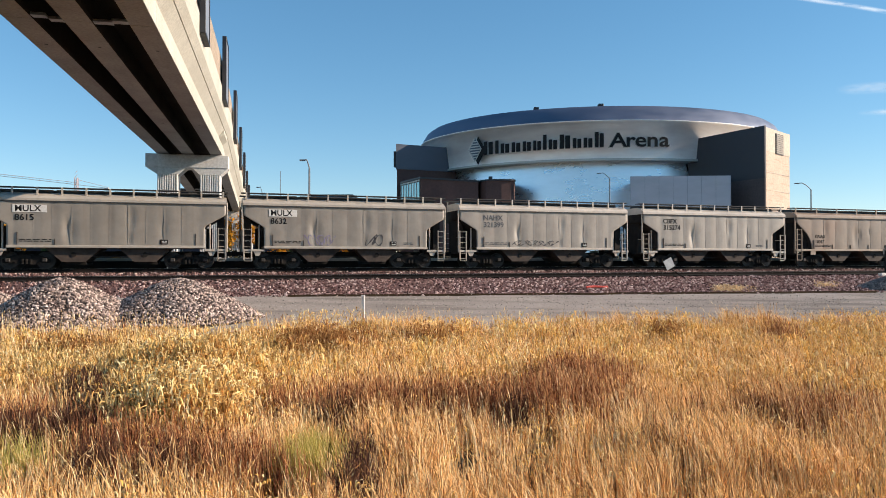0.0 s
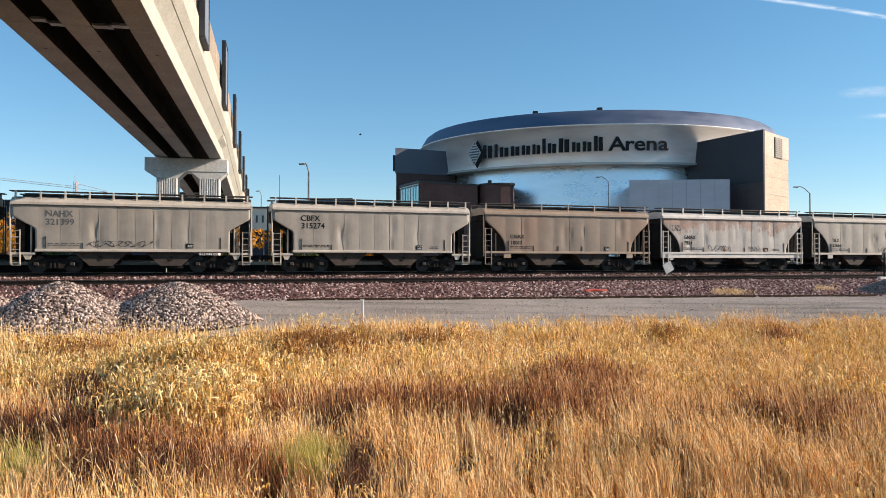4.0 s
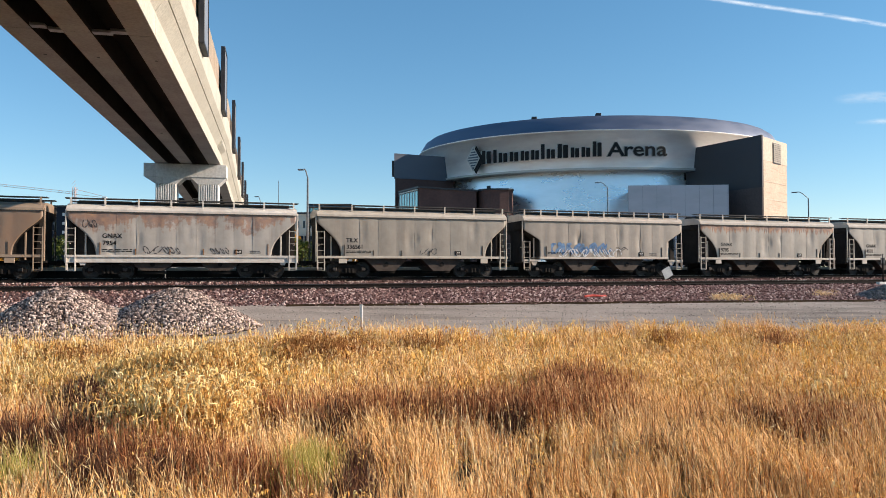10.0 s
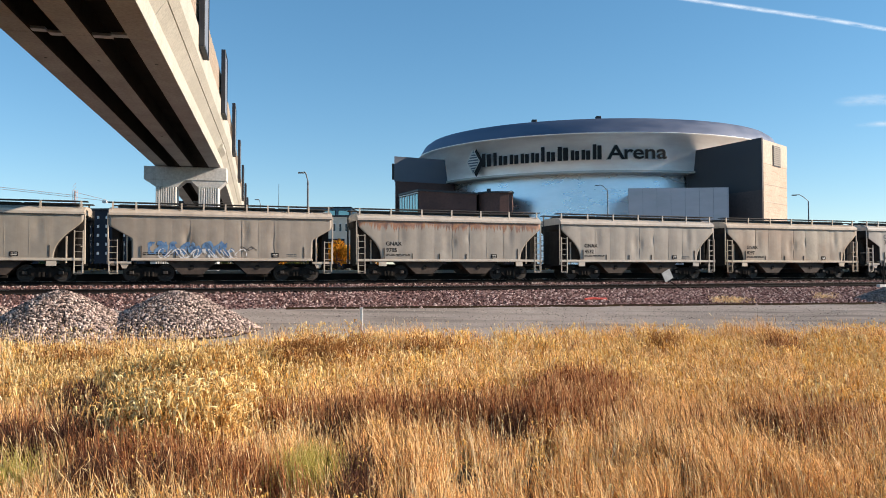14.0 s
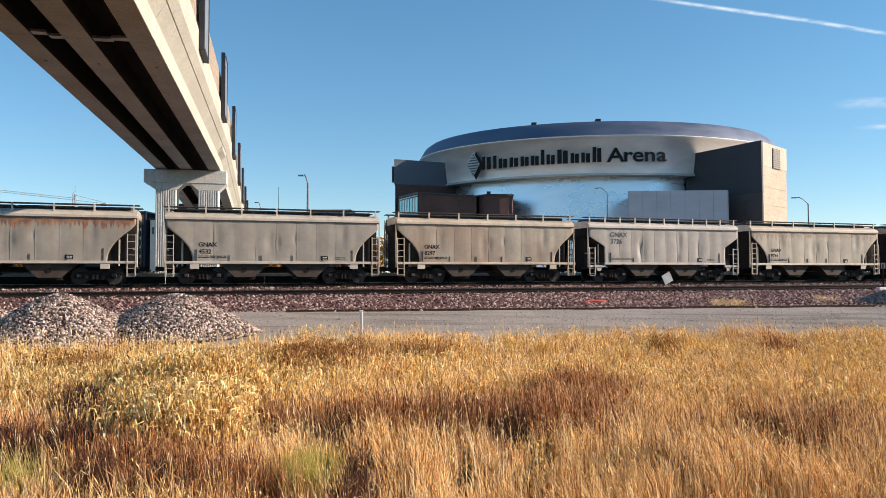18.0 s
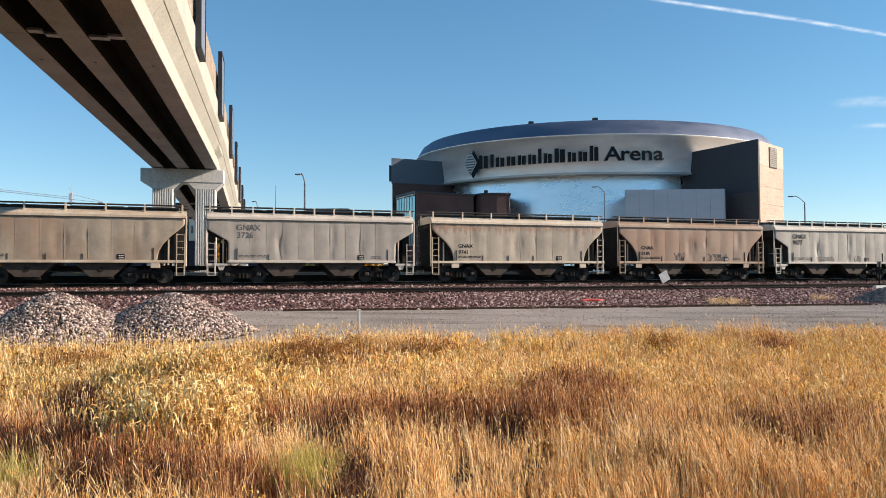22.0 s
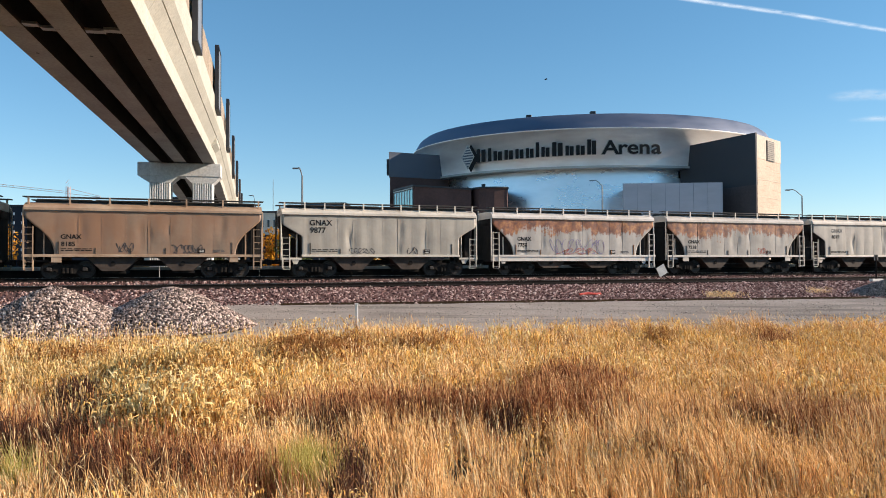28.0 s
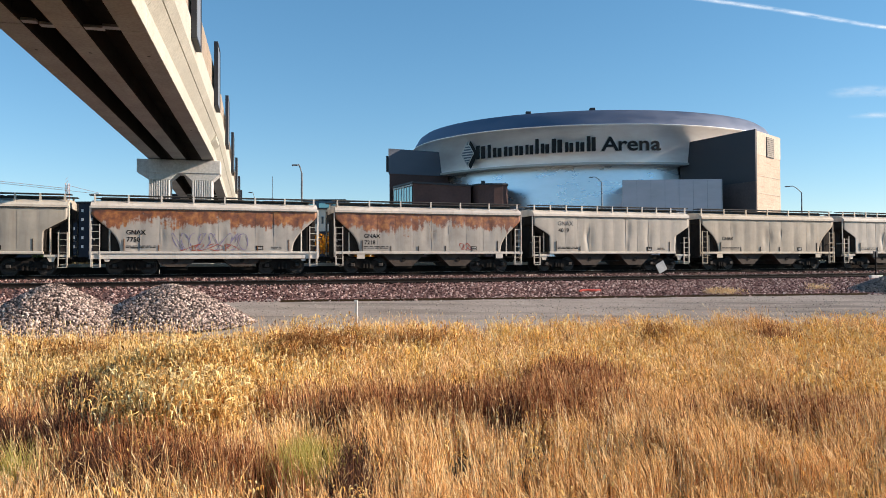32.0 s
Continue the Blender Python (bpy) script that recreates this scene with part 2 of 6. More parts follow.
# ---- plan ----
SLOPE = 0.325                     # the railway runs away to the right: y = q + SLOPE * x
TURN = math.degrees(math.atan(SLOPE))
COS = 1 / math.sqrt(1 + SLOPE * SLOPE)
SIDE_Q = 44.5                     # the cars' near sides
TRACK_Q = SIDE_Q + 1.55 / COS     # middle of the train's track
NEAR_Q = TRACK_Q - 4.55 / COS     # middle of the near, lower track
NEAR_DROP = -0.32


def along(s, q=TRACK_Q, z=0.0):
    """The place s metres along a line parallel to the railway."""
    return Vector((s * COS, q + SLOPE * s * COS, z))


def toe_q(x):
    return float(np.clip(36.0 - 0.19 * (x + 11), 29.5, 37.5))


def edge_y(x):
    """Where the field meets the gravel."""
    return float(np.interp(x, (-30, -6, 0, 16, 40), (22.0, 22.4, 23.2, 24.4, 26.0))) + 0.5 * noise.noise((x * 0.35, 3.0, 1.0))


def ground_z(x, y):
    """Height of the land: field, gravel road, ballast shoulder, railway, yard."""
    q, t, e = y - SLOPE * x, toe_q(x), edge_y(x)
    if q > t:
        pts = ((t, -1.12), (NEAR_Q - 2.0, -0.6), (NEAR_Q - 1.5, -0.57), (NEAR_Q + 1.6, -0.57), (TRACK_Q - 1.9, -0.26), (TRACK_Q + 2.2, -0.26), (TRACK_Q + 4.2, -0.6), (9000, -0.6))
        return float(np.interp(q, [p[0] for p in pts], [p[1] for p in pts]))
    pts = ((-90, -0.6), (-4, -1.05), (1.5, -1.1), (6, -2.35), (14, -2.6), (e - 3.5, -2.3), (e, -1.95), (e + 0.02 + max(1.0, t + SLOPE * x - e), -1.12))
    return float(np.interp(y, [p[0] for p in pts], [p[1] for p in pts]))

# ---- land ----


def build_ground():
    xs = [-2500, -900, -400, -200, -120, -80] + list(np.arange(-60, 91, 1.5)) + [120, 180, 300, 600, 1200, 2500]
    qs = [-1500, -500, -150, -60, -30, -15] + list(np.arange(-6, 56, 0.5)) + [60, 70, 90, 120, 180, 300, 600, 1500, 3500]
    verts, mats, faces = [], [], []
    for x in xs:
        for q in qs:
            y = q + SLOPE * x
            near = abs(x) < 80 and -10 < q < 55
            bump = 0.05 * noise.noise((x * 0.5, y * 0.5, 0)) + 0.02 * noise.noise((x * 2, y * 2, 5)) if near else 0
            verts.append((x, y, ground_z(x, y) + bump * (0.4 if q > 27 else 1.6)))
    n = len(qs)
    for i in range(len(xs) - 1):
        for j in range(n - 1):
            x, q = (xs[i] + xs[i + 1]) / 2, (qs[j] + qs[j + 1]) / 2
            t = toe_q(x)
            y = q + SLOPE * x
            faces.append((i * n + j, (i + 1) * n + j, (i + 1) * n + j + 1, i * n + j + 1))
            mats.append(0 if y < edge_y(x) else 1 if q < t + 0.4 * noise.noise((x, 7, 2)) else 2 if q < TRACK_Q + 4.2 else 3 if q < 400 else 0)
    me = bpy.data.meshes.new("ground")
    me.from_pydata(verts, [], faces)
    for m in (GROUND, ROAD, BALLAST_BED, YARD):
        me.materials.append(m)
    me.polygons.foreach_set("material_index", mats)
    me.polygons.foreach_set("use_smooth", [True] * len(mats))
    tagged(new("ground", me), "dry field, gravel road and stone railway bed", "ground", kind="structure")


build_ground()


def build_track(q, top, s0, s1, label, single_ties):
    track = thing("railway_track", Matrix.Translation(along(0, q, top)) @ pose(0, 0, 0, 0, 0, TURN), label, "railway track", kind="structure")
    for y in (-0.75, 0.75):
        web = prism(bmesh.new(), [(y - 0.07, -0.17), (y + 0.07, -0.17), (y + 0.07, -0.15), (y + 0.012, -0.13), (y + 0.012, -0.045), (y + 0.036, -0.035), (y + 0.036, -0.004),
                                  (y - 0.036, -0.004), (y - 0.036, -0.035), (y - 0.012, -0.045), (y - 0.012, -0.13), (y - 0.07, -0.15)], s0, s1, "x")
        rail = part("rail", fixed(web), RUSTY_STEEL, track, "rust-brown steel rail")
        part("rail_head", box(bmesh.new(), s0, s1, y - 0.03, y + 0.03, -0.003, 0.0), RAIL_HEAD, rail, "worn bright running surface")
    step = 0.54
    tie = bpy.data.meshes.new("tie")
    bm = box(bmesh.new(), -0.115, 0.115, -1.3, 1.3, -0.33, -0.172, 0.012)
    bm.to_mesh(tie)
    bm.free()
    tie.materials.append(TIE_WOOD)
    rest = bmesh.new()
    for i in range(int((s1 - s0) / step)):
        s = s0 + 0.3 + i * step
        if single_ties and -38 < s < 62:
            t = new("tie", tie)
            t.parent = track
            t.matrix_local = pose(s, random.uniform(-0.04, 0.04), random.uniform(-0.012, 0.006), 0, 0, random.uniform(-1, 1))
        else:
            box(rest, s - 0.115, s + 0.115, -1.3, 1.3, -0.33, -0.172)
    part("ties", rest, TIE_WOOD, track)["kind"] = "stuff"
    return track


build_track(TRACK_Q, 0.0, -75, 300, "railway track carrying the freight train", False)
build_track(NEAR_Q, NEAR_DROP, -75, 300, "empty siding track of rusty rails", True)


def build_barrier():
    wall = thing("barrier_wall", Matrix.Translation(along(0, TRACK_Q + 3.9)) @ pose(0, 0, 0, 0, 0, TURN), "low concrete barrier behind the train, shaded face painted dark, sunlit coping pale", "barrier")
    for i in range(44):
        a = -72 + i * 6.0
        # Slab colour carries the shade, coping colour the sun on top.
        part("barrier_slab", box(bmesh.new(), a + 0.02, a + 5.98, -0.12, 0.12, -1.0, 0.40, 0.02), SHADED_CONCRETE, wall)
        part("coping", box(bmesh.new(), a + 0.02, a + 5.98, -0.16, 0.16, 0.402, 0.6, 0.015), PALE_CONCRETE, wall)


build_barrier()

# ---- the footbridge on its piers ----


# Soffit concrete is darkened for the shade; its streaks are weathering.
SOFFIT = surface("soffit_concrete", (0.3, 0.285, 0.27), (0.4, 0.385, 0.37), 0.5, 0.9, 0.2, fine=9, stain=((0.24, 0.22, 0.19), 0.35, 0.56, 0.8, (3, 0.3, 1)))


def build_bridge():
    AZ = 13.21
    bridge = thing("footbridge", pose(0, 0, 0, 0, 0, AZ), "long pale concrete girder footbridge over the tracks", "bridge")
    P1, SEAT = 53.1, 7.88
    MID = -5.83
    # the deck runs level up to the pier and falls away beyond it
    near, far = pose(0, P1, SEAT, 0.03), pose(-0.02, P1, SEAT, -2.3, 0, 0.8)
    y0, y1 = -75.0, 90.0
    spans = ((near, y0, -60.2), (near, -59.9, -29.2), (near, -29.17, -0.12), (far, 0.12, 37.9), (far, 38.1, 75.9), (far, 76.1, y1))

    def laid(name, bm, material, lie, label="", parent=None):
        ob = part(name, bm, material, parent or bridge, label)
        ob.matrix_local = lie
        return ob
    for lie, a, b in spans:
        for x0, x1 in ((-8.01, -7.18), (-6.34, -5.51), (-4.44, -3.65)):
            xc = (x0 + x1) / 2
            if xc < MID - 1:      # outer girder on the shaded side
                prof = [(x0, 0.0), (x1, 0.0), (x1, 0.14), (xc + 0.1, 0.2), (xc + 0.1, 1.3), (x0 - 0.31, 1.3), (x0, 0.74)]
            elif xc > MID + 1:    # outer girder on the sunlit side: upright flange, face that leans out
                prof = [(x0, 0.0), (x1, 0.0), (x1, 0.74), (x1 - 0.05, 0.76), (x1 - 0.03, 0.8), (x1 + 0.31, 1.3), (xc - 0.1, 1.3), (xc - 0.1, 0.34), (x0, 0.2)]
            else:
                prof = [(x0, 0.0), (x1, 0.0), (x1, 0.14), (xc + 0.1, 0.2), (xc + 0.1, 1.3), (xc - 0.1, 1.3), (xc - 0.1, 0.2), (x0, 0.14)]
            # Girders off the sunlit side get the shade-dark concrete.
            laid("girder", fixed(prism(bmesh.new(), prof, a, b, "y")), PALE_CONCRETE if xc > MID + 1 else SHADED_CONCRETE, lie)
            laid("girder_soffit", box(bmesh.new(), x0 + 0.012, x1 - 0.012, a, b, -0.012, -0.004), SOFFIT, lie, "weathered grey-brown soffit, darker tone for its shade")
            if xc > MID + 1 and abs(b + 0.12) < 0.01:
                laid("end_block", fixed(prism(bmesh.new(), [(x1 - 0.05, 0.75), (x1 + 0.02, 0.75), (x1 + 0.32, 1.0), (x1 + 0.32, 1.29), (x1 - 0.05, 1.29)], -3.4, -0.13, "y")), PALE_CONCRETE, lie)
    for lie, a, b in ((near, y0, -0.03), (far, 0.03, y1)):
        # Deck painted as dark as its shaded underside.
        laid("deck", box(bmesh.new(), MID - 2.24, MID + 2.3, a, b, 1.304, 1.6), SHADED_CONCRETE, lie)
        for xg in (-7.18, -5.51):   # dark strips for the shade between the flanges
            laid("deck_haunch", box(bmesh.new(), xg + 0.02, xg + 0.82, a, b, 1.22, 1.3), SHADED_CONCRETE, lie)
        for sgn in (-1, 1):
            prof = [(MID + sgn * u, v) for u, v in ((2.50, 1.39), (2.73, 1.74), (2.73, 2.98), (2.48, 3.04), (2.32, 1.39))]
            laid("parapet", fixed(prism(bmesh.new(), prof, a, b, "y")), PALE_CONCRETE, lie, "pale concrete parapet with a sloping foot")
            x = MID + sgn * 2.6
            y = a
            while y < b - 1.5:
                outline = [(x - 0.06, y + 0.03), (x - 0.06, y + 1.47)]
                for j in range(6, 0, -1):
                    c = y + j * 0.215
                    outline += [(x - 0.02, c + 0.1), (x - 0.02, c + 0.03), (x + 0.025, c + 0.02), (x + 0.025, c - 0.02), (x - 0.02, c - 0.03)]
                laid("fence_panel", fixed(prism(bmesh.new(), outline, 3.05, 4.9, "z")), FENCE_TAN, lie)
                y += 1.5
    # boxes that stand out from the parapet, shade of their ends painted black
    for k in range(-2, 8):
        y = 31.3 - P1 + k * 13.15
        lie = near if y < 0 else far
        for sgn in (-1, 1):
            x = MID + sgn * 2.735
            p, q = sorted((x, x + sgn * 0.24))
            fr = laid("screen_frame", box(bmesh.new(), p, q, y, y + 0.14, 2.14, 5.98, 0.01), DARK_METAL, lie, "projecting screen frame, shade of its end painted black")
            for bb in ((p, q, y + 2.0, y + 2.14, 2.14, 5.98), (p, q, y + 0.14, y + 2.0, 5.84, 5.98), (p, q, y + 0.14, y + 2.0, 2.14, 2.26)):
                part("frame_bar", box(bmesh.new(), *bb), DARK_METAL, fr)
            part("screen", box(bmesh.new(), *sorted((x + sgn * 0.18, x + sgn * 0.21)), y + 0.14, y + 2.0, 2.26, 5.84), PANEL_GREY, fr, "grey screen panel")
    # steel cross frames between the girders, and drain holes in the soffits
    for lie, yd in ((near, -29.15), (far, 19.0), (far, 57.0)):
        for x0, x1, dy in ((-7.17, -6.76, -0.18), (-6.75, -6.35, 0.12), (-5.5, -4.94, 0.08), (-4.93, -4.45, -0.1)):
            laid("diaphragm", box(bmesh.new(), x0, x1, yd + dy - 0.15, yd + dy + 0.15, 0.02, 0.1), GALVANISED, lie, "grey steel cross frame")
    for yh in (-26.4, -44.0, -12.0):
        for xc in (-7.6, -5.92, -4.04):
            laid("drain_hole", rod(bmesh.new(), (xc, yh, -0.018), (xc, yh, -0.013), 0.06, 0.06, 10), DARK_METAL, near)
    for yp in (-60.0, 0.0, 38.0, 76.0):
        top = SEAT + (0.0 if yp < 1 else -yp * math.tan(radians(2.3))) - 0.08
        y = P1 + yp
        pier = part("pier", box(bmesh.new(), -8.68, -3.22, y - 0.75, y + 0.75, top - 0.93, top, 0.03), PIER_CONCRETE, bridge, "grey concrete pier cap")
        w = pose(0, 0, 0, 0, 0, AZ)
        for xc in (-7.24, -4.43):
            wp = w @ Vector((xc, y, 0))
            base = ground_z(wp.x, wp.y) - 0.4
            part("corbel", fixed(prism(bmesh.new(), [(xc - 0.69, top - 1.4), (xc + 0.69, top - 1.4), (xc + 1.2, top - 0.934), (xc - 1.38, top - 0.934)] if xc < MID else
                                       [(xc - 0.69, top - 1.4), (xc + 0.69, top - 1.4), (xc + 1.16, top - 0.934), (xc - 1.2, top - 0.934)], y - 0.7, y + 0.7, "y")), PIER_CONCRETE, pier)
            bm = bmesh.new()
            pts = []
            for i in range(9):   # ribbed faces
                a = xc - 0.68 + 1.36 * i / 9
                pts += [(a, y - 0.62), (a + 0.045, y - 0.7), (a + 0.1, y - 0.7), (a + 0.148, y - 0.62)]
            back = [(xc + 0.68, y + 0.66), (xc - 0.68, y + 0.66)]
            prism(bm, pts + back, base, top - 1.404, "z")
            part("column", fixed(bm), PIER_CONCRETE, pier, "ribbed grey concrete column")


build_bridge()

# ---- the arena ----
AC, AA, AB = (40.6, 190.0), 46.2, 38.0
Z0 = -0.6


def metal_skin(name, c, rough, course=1.2, gloss=0.85):
    """Ribbed sheet metal in level courses."""
    m = bpy.data.materials.new(name)
    nt, b = nodes_of(m)
    co = nt.nodes.new("ShaderNodeTexCoord").outputs["Object"]
    n = noise_node(nt, co, 0.12, 4, (1, 1, 3))
    r = ramp(nt, [(0.3, tuple(v * 0.86 for v in c)), (0.7, tuple(min(1, v * 1.1) for v in c))])
    nt.links.new(n.outputs[0], r.inputs[0])
    nt.links.new(r.outputs[0], b.inputs["Base Color"])
    b.inputs["Metallic"].default_value = gloss
    rr = ramp(nt, [(0.3, (rough * 0.8,) * 3), (0.7, (rough * 1.25,) * 3)])
    nt.links.new(n.outputs[0], rr.inputs[0])
    nt.links.new(rr.outputs[0], b.inputs["Roughness"])
    w = nt.nodes.new("ShaderNodeTexWave")
    w.wave_type, w.bands_direction, w.wave_profile = "BANDS", "Z", "SAW"
    w.inputs["Scale"].default_value, w.inputs["Distortion"].default_value = 1 / course / 3.2, 0.0
    nt.links.new(co, w.inputs[0])
    bp = nt.nodes.new("ShaderNodeBump")
    bp.inputs["Strength"].default_value, bp.inputs["Distance"].default_value = 0.04, 0.05
    nt.links.new(w.outputs[1], bp.inputs["Height"])
    nt.links.new(bp.outputs[0], b.inputs["Normal"])
    return m


ROOF_METAL = metal_skin("roof_metal", (0.18, 0.21, 0.275), 0.56, 2.4, 0.85)
BAND_METAL = metal_skin("band_metal", (0.95, 0.91, 0.885), 0.5, 1.2, 0.58)
LOWER_METAL = metal_skin("lower_metal", (0.98, 0.98, 0.96), 0.28, 1.2, 0.9)
BOX_METAL = metal_skin("box_metal", (0.47, 0.455, 0.49), 0.5, 8, 0.35)
DARK_SKIN = metal_skin("dark_skin", (0.085, 0.1, 0.13), 0.5, 1.6, 0.3)
PALE_SKIN = metal_skin("pale_skin", (0.5, 0.49, 0.46), 0.5, 1.6, 0.3)
BRICK_RED = surface("red_brown_brick", (0.085, 0.045, 0.038), (0.12, 0.064, 0.053), 0.3, 0.85, 0.3, fine=3)
BRICK_DARK = surface("dark_brick", (0.07, 0.056, 0.055), (0.095, 0.077, 0.075), 0.3, 0.85, 0.3, fine=3)
BRICK_TAN = surface("tan_brick", (0.58, 0.44, 0.33), (0.68, 0.54, 0.42), 0.3, 0.85, 0.3, fine=2.5, stain=((0.42, 0.28, 0.2), 0.8, 0.55, 0.75, (0.3, 0.3, 3)))
CREAM_PANEL = surface("cream_panel", (0.58, 0.49, 0.39), (0.66, 0.57, 0.46), 0.3, 0.8, 0.2, fine=2)
WING_SKIN = metal_skin("wing_skin", (0.036, 0.036, 0.043), 0.5, 1.6, 0.2)
VENT_TAUPE = surface("vent_taupe", (0.26, 0.23, 0.19), (0.34, 0.3, 0.25), 1, 0.6, 0.1)
GLASS = bpy.data.materials.new("tinted_glass")
_nt, _b = nodes_of(GLASS)
_b.inputs["Base Color"].default_value, _b.inputs["Roughness"].default_value, _b.inputs["Metallic"].default_value = (0.3, 0.5, 0.52, 1), 0.08, 0.6
DARK_GLASS = bpy.data.materials.new("dark_glass")
_nt, _b = nodes_of(DARK_GLASS)
_b.inputs["Base Color"].default_value, _b.inputs["Roughness"].default_value = (0.03, 0.04, 0.05, 1), 0.1


def front_y(x, out=0.0):
    return AC[1] - (AB + out) * math.sqrt(max(0.0, 1 - ((x - AC[0]) / (AA + out)) ** 2)) - 0


def oval(bm, rings, seg=128):
    """A skin through oval rings (grow, z)."""
    prev = None
    for grow, z in rings:
        cur = [bm.verts.new((AC[0] + (AA + grow) * math.cos(2 * math.pi * i / seg), AC[1] + (AB + grow) * math.sin(2 * math.pi * i / seg), z)) for i in range(seg)]
        if prev:
            for i in range(seg):
                j = (i + 1) % seg
                bm.faces.new((prev[i], prev[j], cur[j], cur[i]))
        prev = cur
    return prev


def build_arena():
    arena = thing("arena", None, "oval metal-clad sports arena with brick and metal wings", "arena")
    bm = bmesh.new()
    oval(bm, [(0.3, 30.1), (-1.3, 32.7), (-2.6, 33.65)], 144)
    part("roof_edge", bm, ROOF_METAL, arena, "blue-grey sloping metal roof edge", True)
    bm = bmesh.new()
    bm.faces.new(oval(bm, [(-2.6, 33.65), (-14, 34.4)], 72))
    part("roof", bm, ROOF_METAL, arena)
    bm = bmesh.new()
    oval(bm, [(-1.0, 22.1), (0.0, 29.8), (0.4, 29.8), (0.4, 30.09)])
    part("sign_band", bm, BAND_METAL, arena, "grey metal sign band", True)
    bm = bmesh.new()
    oval(bm, [(-4.0, 21.6), (-0.6, 21.6), (-0.6, 22.05)])
    part("cornice", bm, PALE_SKIN, arena, "pale metal ledge")
    bm = bmesh.new()
    oval(bm, [(-2.2, Z0 - 1), (-2.9, 12), (-3.8, 21.6)])
    part("drum", bm, LOWER_METAL, arena, "bright sky-reflecting metal wall", True)
    for x in (21.5, 35.5):
        y = front_y(x, -8)
        part("roof_vent", box(bmesh.new(), x - 0.6, x + 0.6, y, y + 1.2, 33.0, 35.4, 0.08), DARK_METAL, arena)
    # left wing: brick below, dark metal above; its front turns back into the drum
    part("wing_wall", fixed(prism(bmesh.new(), [(-10.7, 166.0), (3.0, 172.4), (6, 190), (-10.7, 192)], Z0 - 1, 21.4, "z")), BRICK_RED, arena, "red-brown brick wall")
    part("wing_cladding", fixed(prism(bmesh.new(), [(-10.9, 165.8), (3.0, 172.2), (6, 190.2), (-10.9, 192)], 21.4, 27.2, "z")), DARK_SKIN, arena, "dark metal cladding")
    part("corner_fin", box(bmesh.new(), -11.5, -11.0, 166.6, 168.5, 22.0, 25.6), DARK_METAL, arena)
    # low brick block with a glazed corner, and a rounded bay beside it
    foot = [(-4.7, 152.5), (7.5, 152.4), (9, 176), (-9.0, 176), (-9.5, 162.6)]
    for name, grow, z0, z1, mat in (("low_wing", 0.0, Z0 - 1, 17.6, BRICK_RED), ("low_coping", 0.25, 17.602, 18.0, DARK_METAL)):
        bm = fixed(prism(bmesh.new(), [(x + (grow if x > 0 else -grow), y - (grow if y < 170 else 0)) for x, y in foot], z0, z1, "z"))
        for v in bm.verts:   # the top falls towards the bay
            if v.co.z > 10:
                v.co.z -= 0.065 * max(0.0, v.co.x + 4.7)
        part(name, bm, mat, arena, "low red-brown brick block" if mat is BRICK_RED else "")
    bay = [(7.6, 157), (8.1, 153.8), (9.2, 152.3), (10.6, 151.8), (12.4, 151.6), (14.2, 151.8), (15.1, 152.2), (15.4, 153.0), (15.5, 172), (7.6, 172)]
    part("round_bay", fixed(prism(bmesh.new(), bay, Z0 - 1, 17.1, "z")), BRICK_RED, arena, "rounded red-brown brick bay")
    part("bay_coping", fixed(prism(bmesh.new(), [(11.5 + (x - 11.5) * 1.04, 162 + (y - 162) * 1.03) for x, y in bay], 17.102, 17.42, "z")), DARK_METAL, arena)
    part("roof_vent", box(bmesh.new(), 10.0, 10.8, 156, 157, 17.42, 18.5), DARK_METAL, arena)
    win = part("window", box(bmesh.new(), 0, 10.4, -0.1, -0.01, 6.5, 17.2), DARK_METAL, arena, "tall glazed corner with pale frames")
    win.matrix_local = Matrix.Translation((-9.35, 162.28, 0)) @ pose(0, 0, 0, 0, 0, -64.6)
    for i in range(7):
        u = i * 1.48
        part("pane", box(bmesh.new(), u + 0.07, u + 1.41, -0.16, -0.104, 6.6, 17.0), GLASS, win)
        part("mullion", box(bmesh.new(), u - 0.06, u + 0.066, -0.26, -0.104, 6.5, 17.2), PALE_SKIN, win)
    part("window_head", box(bmesh.new(), -0.1, 10.5, -0.3, -0.104, 17.202, 17.45), PALE_SKIN, win)
    # right wing and its sunlit tower face
    foot = [(63.05, 139.5), (71.8, 148.1), (78, 172), (60, 176), (55.6, 154.6)]
    part("tower_wall", fixed(prism(bmesh.new(), foot, Z0 - 1, 21.6, "z")), BRICK_TAN, arena, "tan brick tower wall")
    part("tower_cladding", fixed(prism(bmesh.new(), [(63.06, 139.48), (71.9, 148.1), (78.1, 172), (60, 176), (55.6, 154.6)], 21.604, 26.26, "z")), CREAM_PANEL, arena, "cream panel cladding")
    d = Vector((8.8, 8.6, 0)).normalized()
    nrm = Vector((d.y, -d.x, 0))
    o = Vector((63.06, 139.48, 0))

    def on_face(name, u0, u1, z0, z1, out0, out1, mat, parent, label=""):
        bm = bmesh.new()
        foot = [o + d * u + nrm * w for u, w in ((u0, out0), (u1, out0), (u1, out1), (u0, out1))]
        return part(name, fixed(prism(bm, [(q.x, q.y) for q in foot], z0, z1, "z")), mat, parent, label)
    vent = on_face("louvre", 4.7, 8.6, 21.5, 25.6, 0.02, 0.12, DARK_METAL, arena, "grey louvred vent")
    for i in range(10):
        on_face("slat", 4.85, 8.45, 21.65 + i * 0.39, 21.95 + i * 0.39, 0.124, 0.2, VENT_TAUPE, vent)
    for i in range(1, 6):   # level joints of the brick courses
        on_face("brick_course", 0.25, 12.0, i * 3.5, i * 3.5 + 0.14, 0.004, 0.03, CREAM_PANEL, arena)
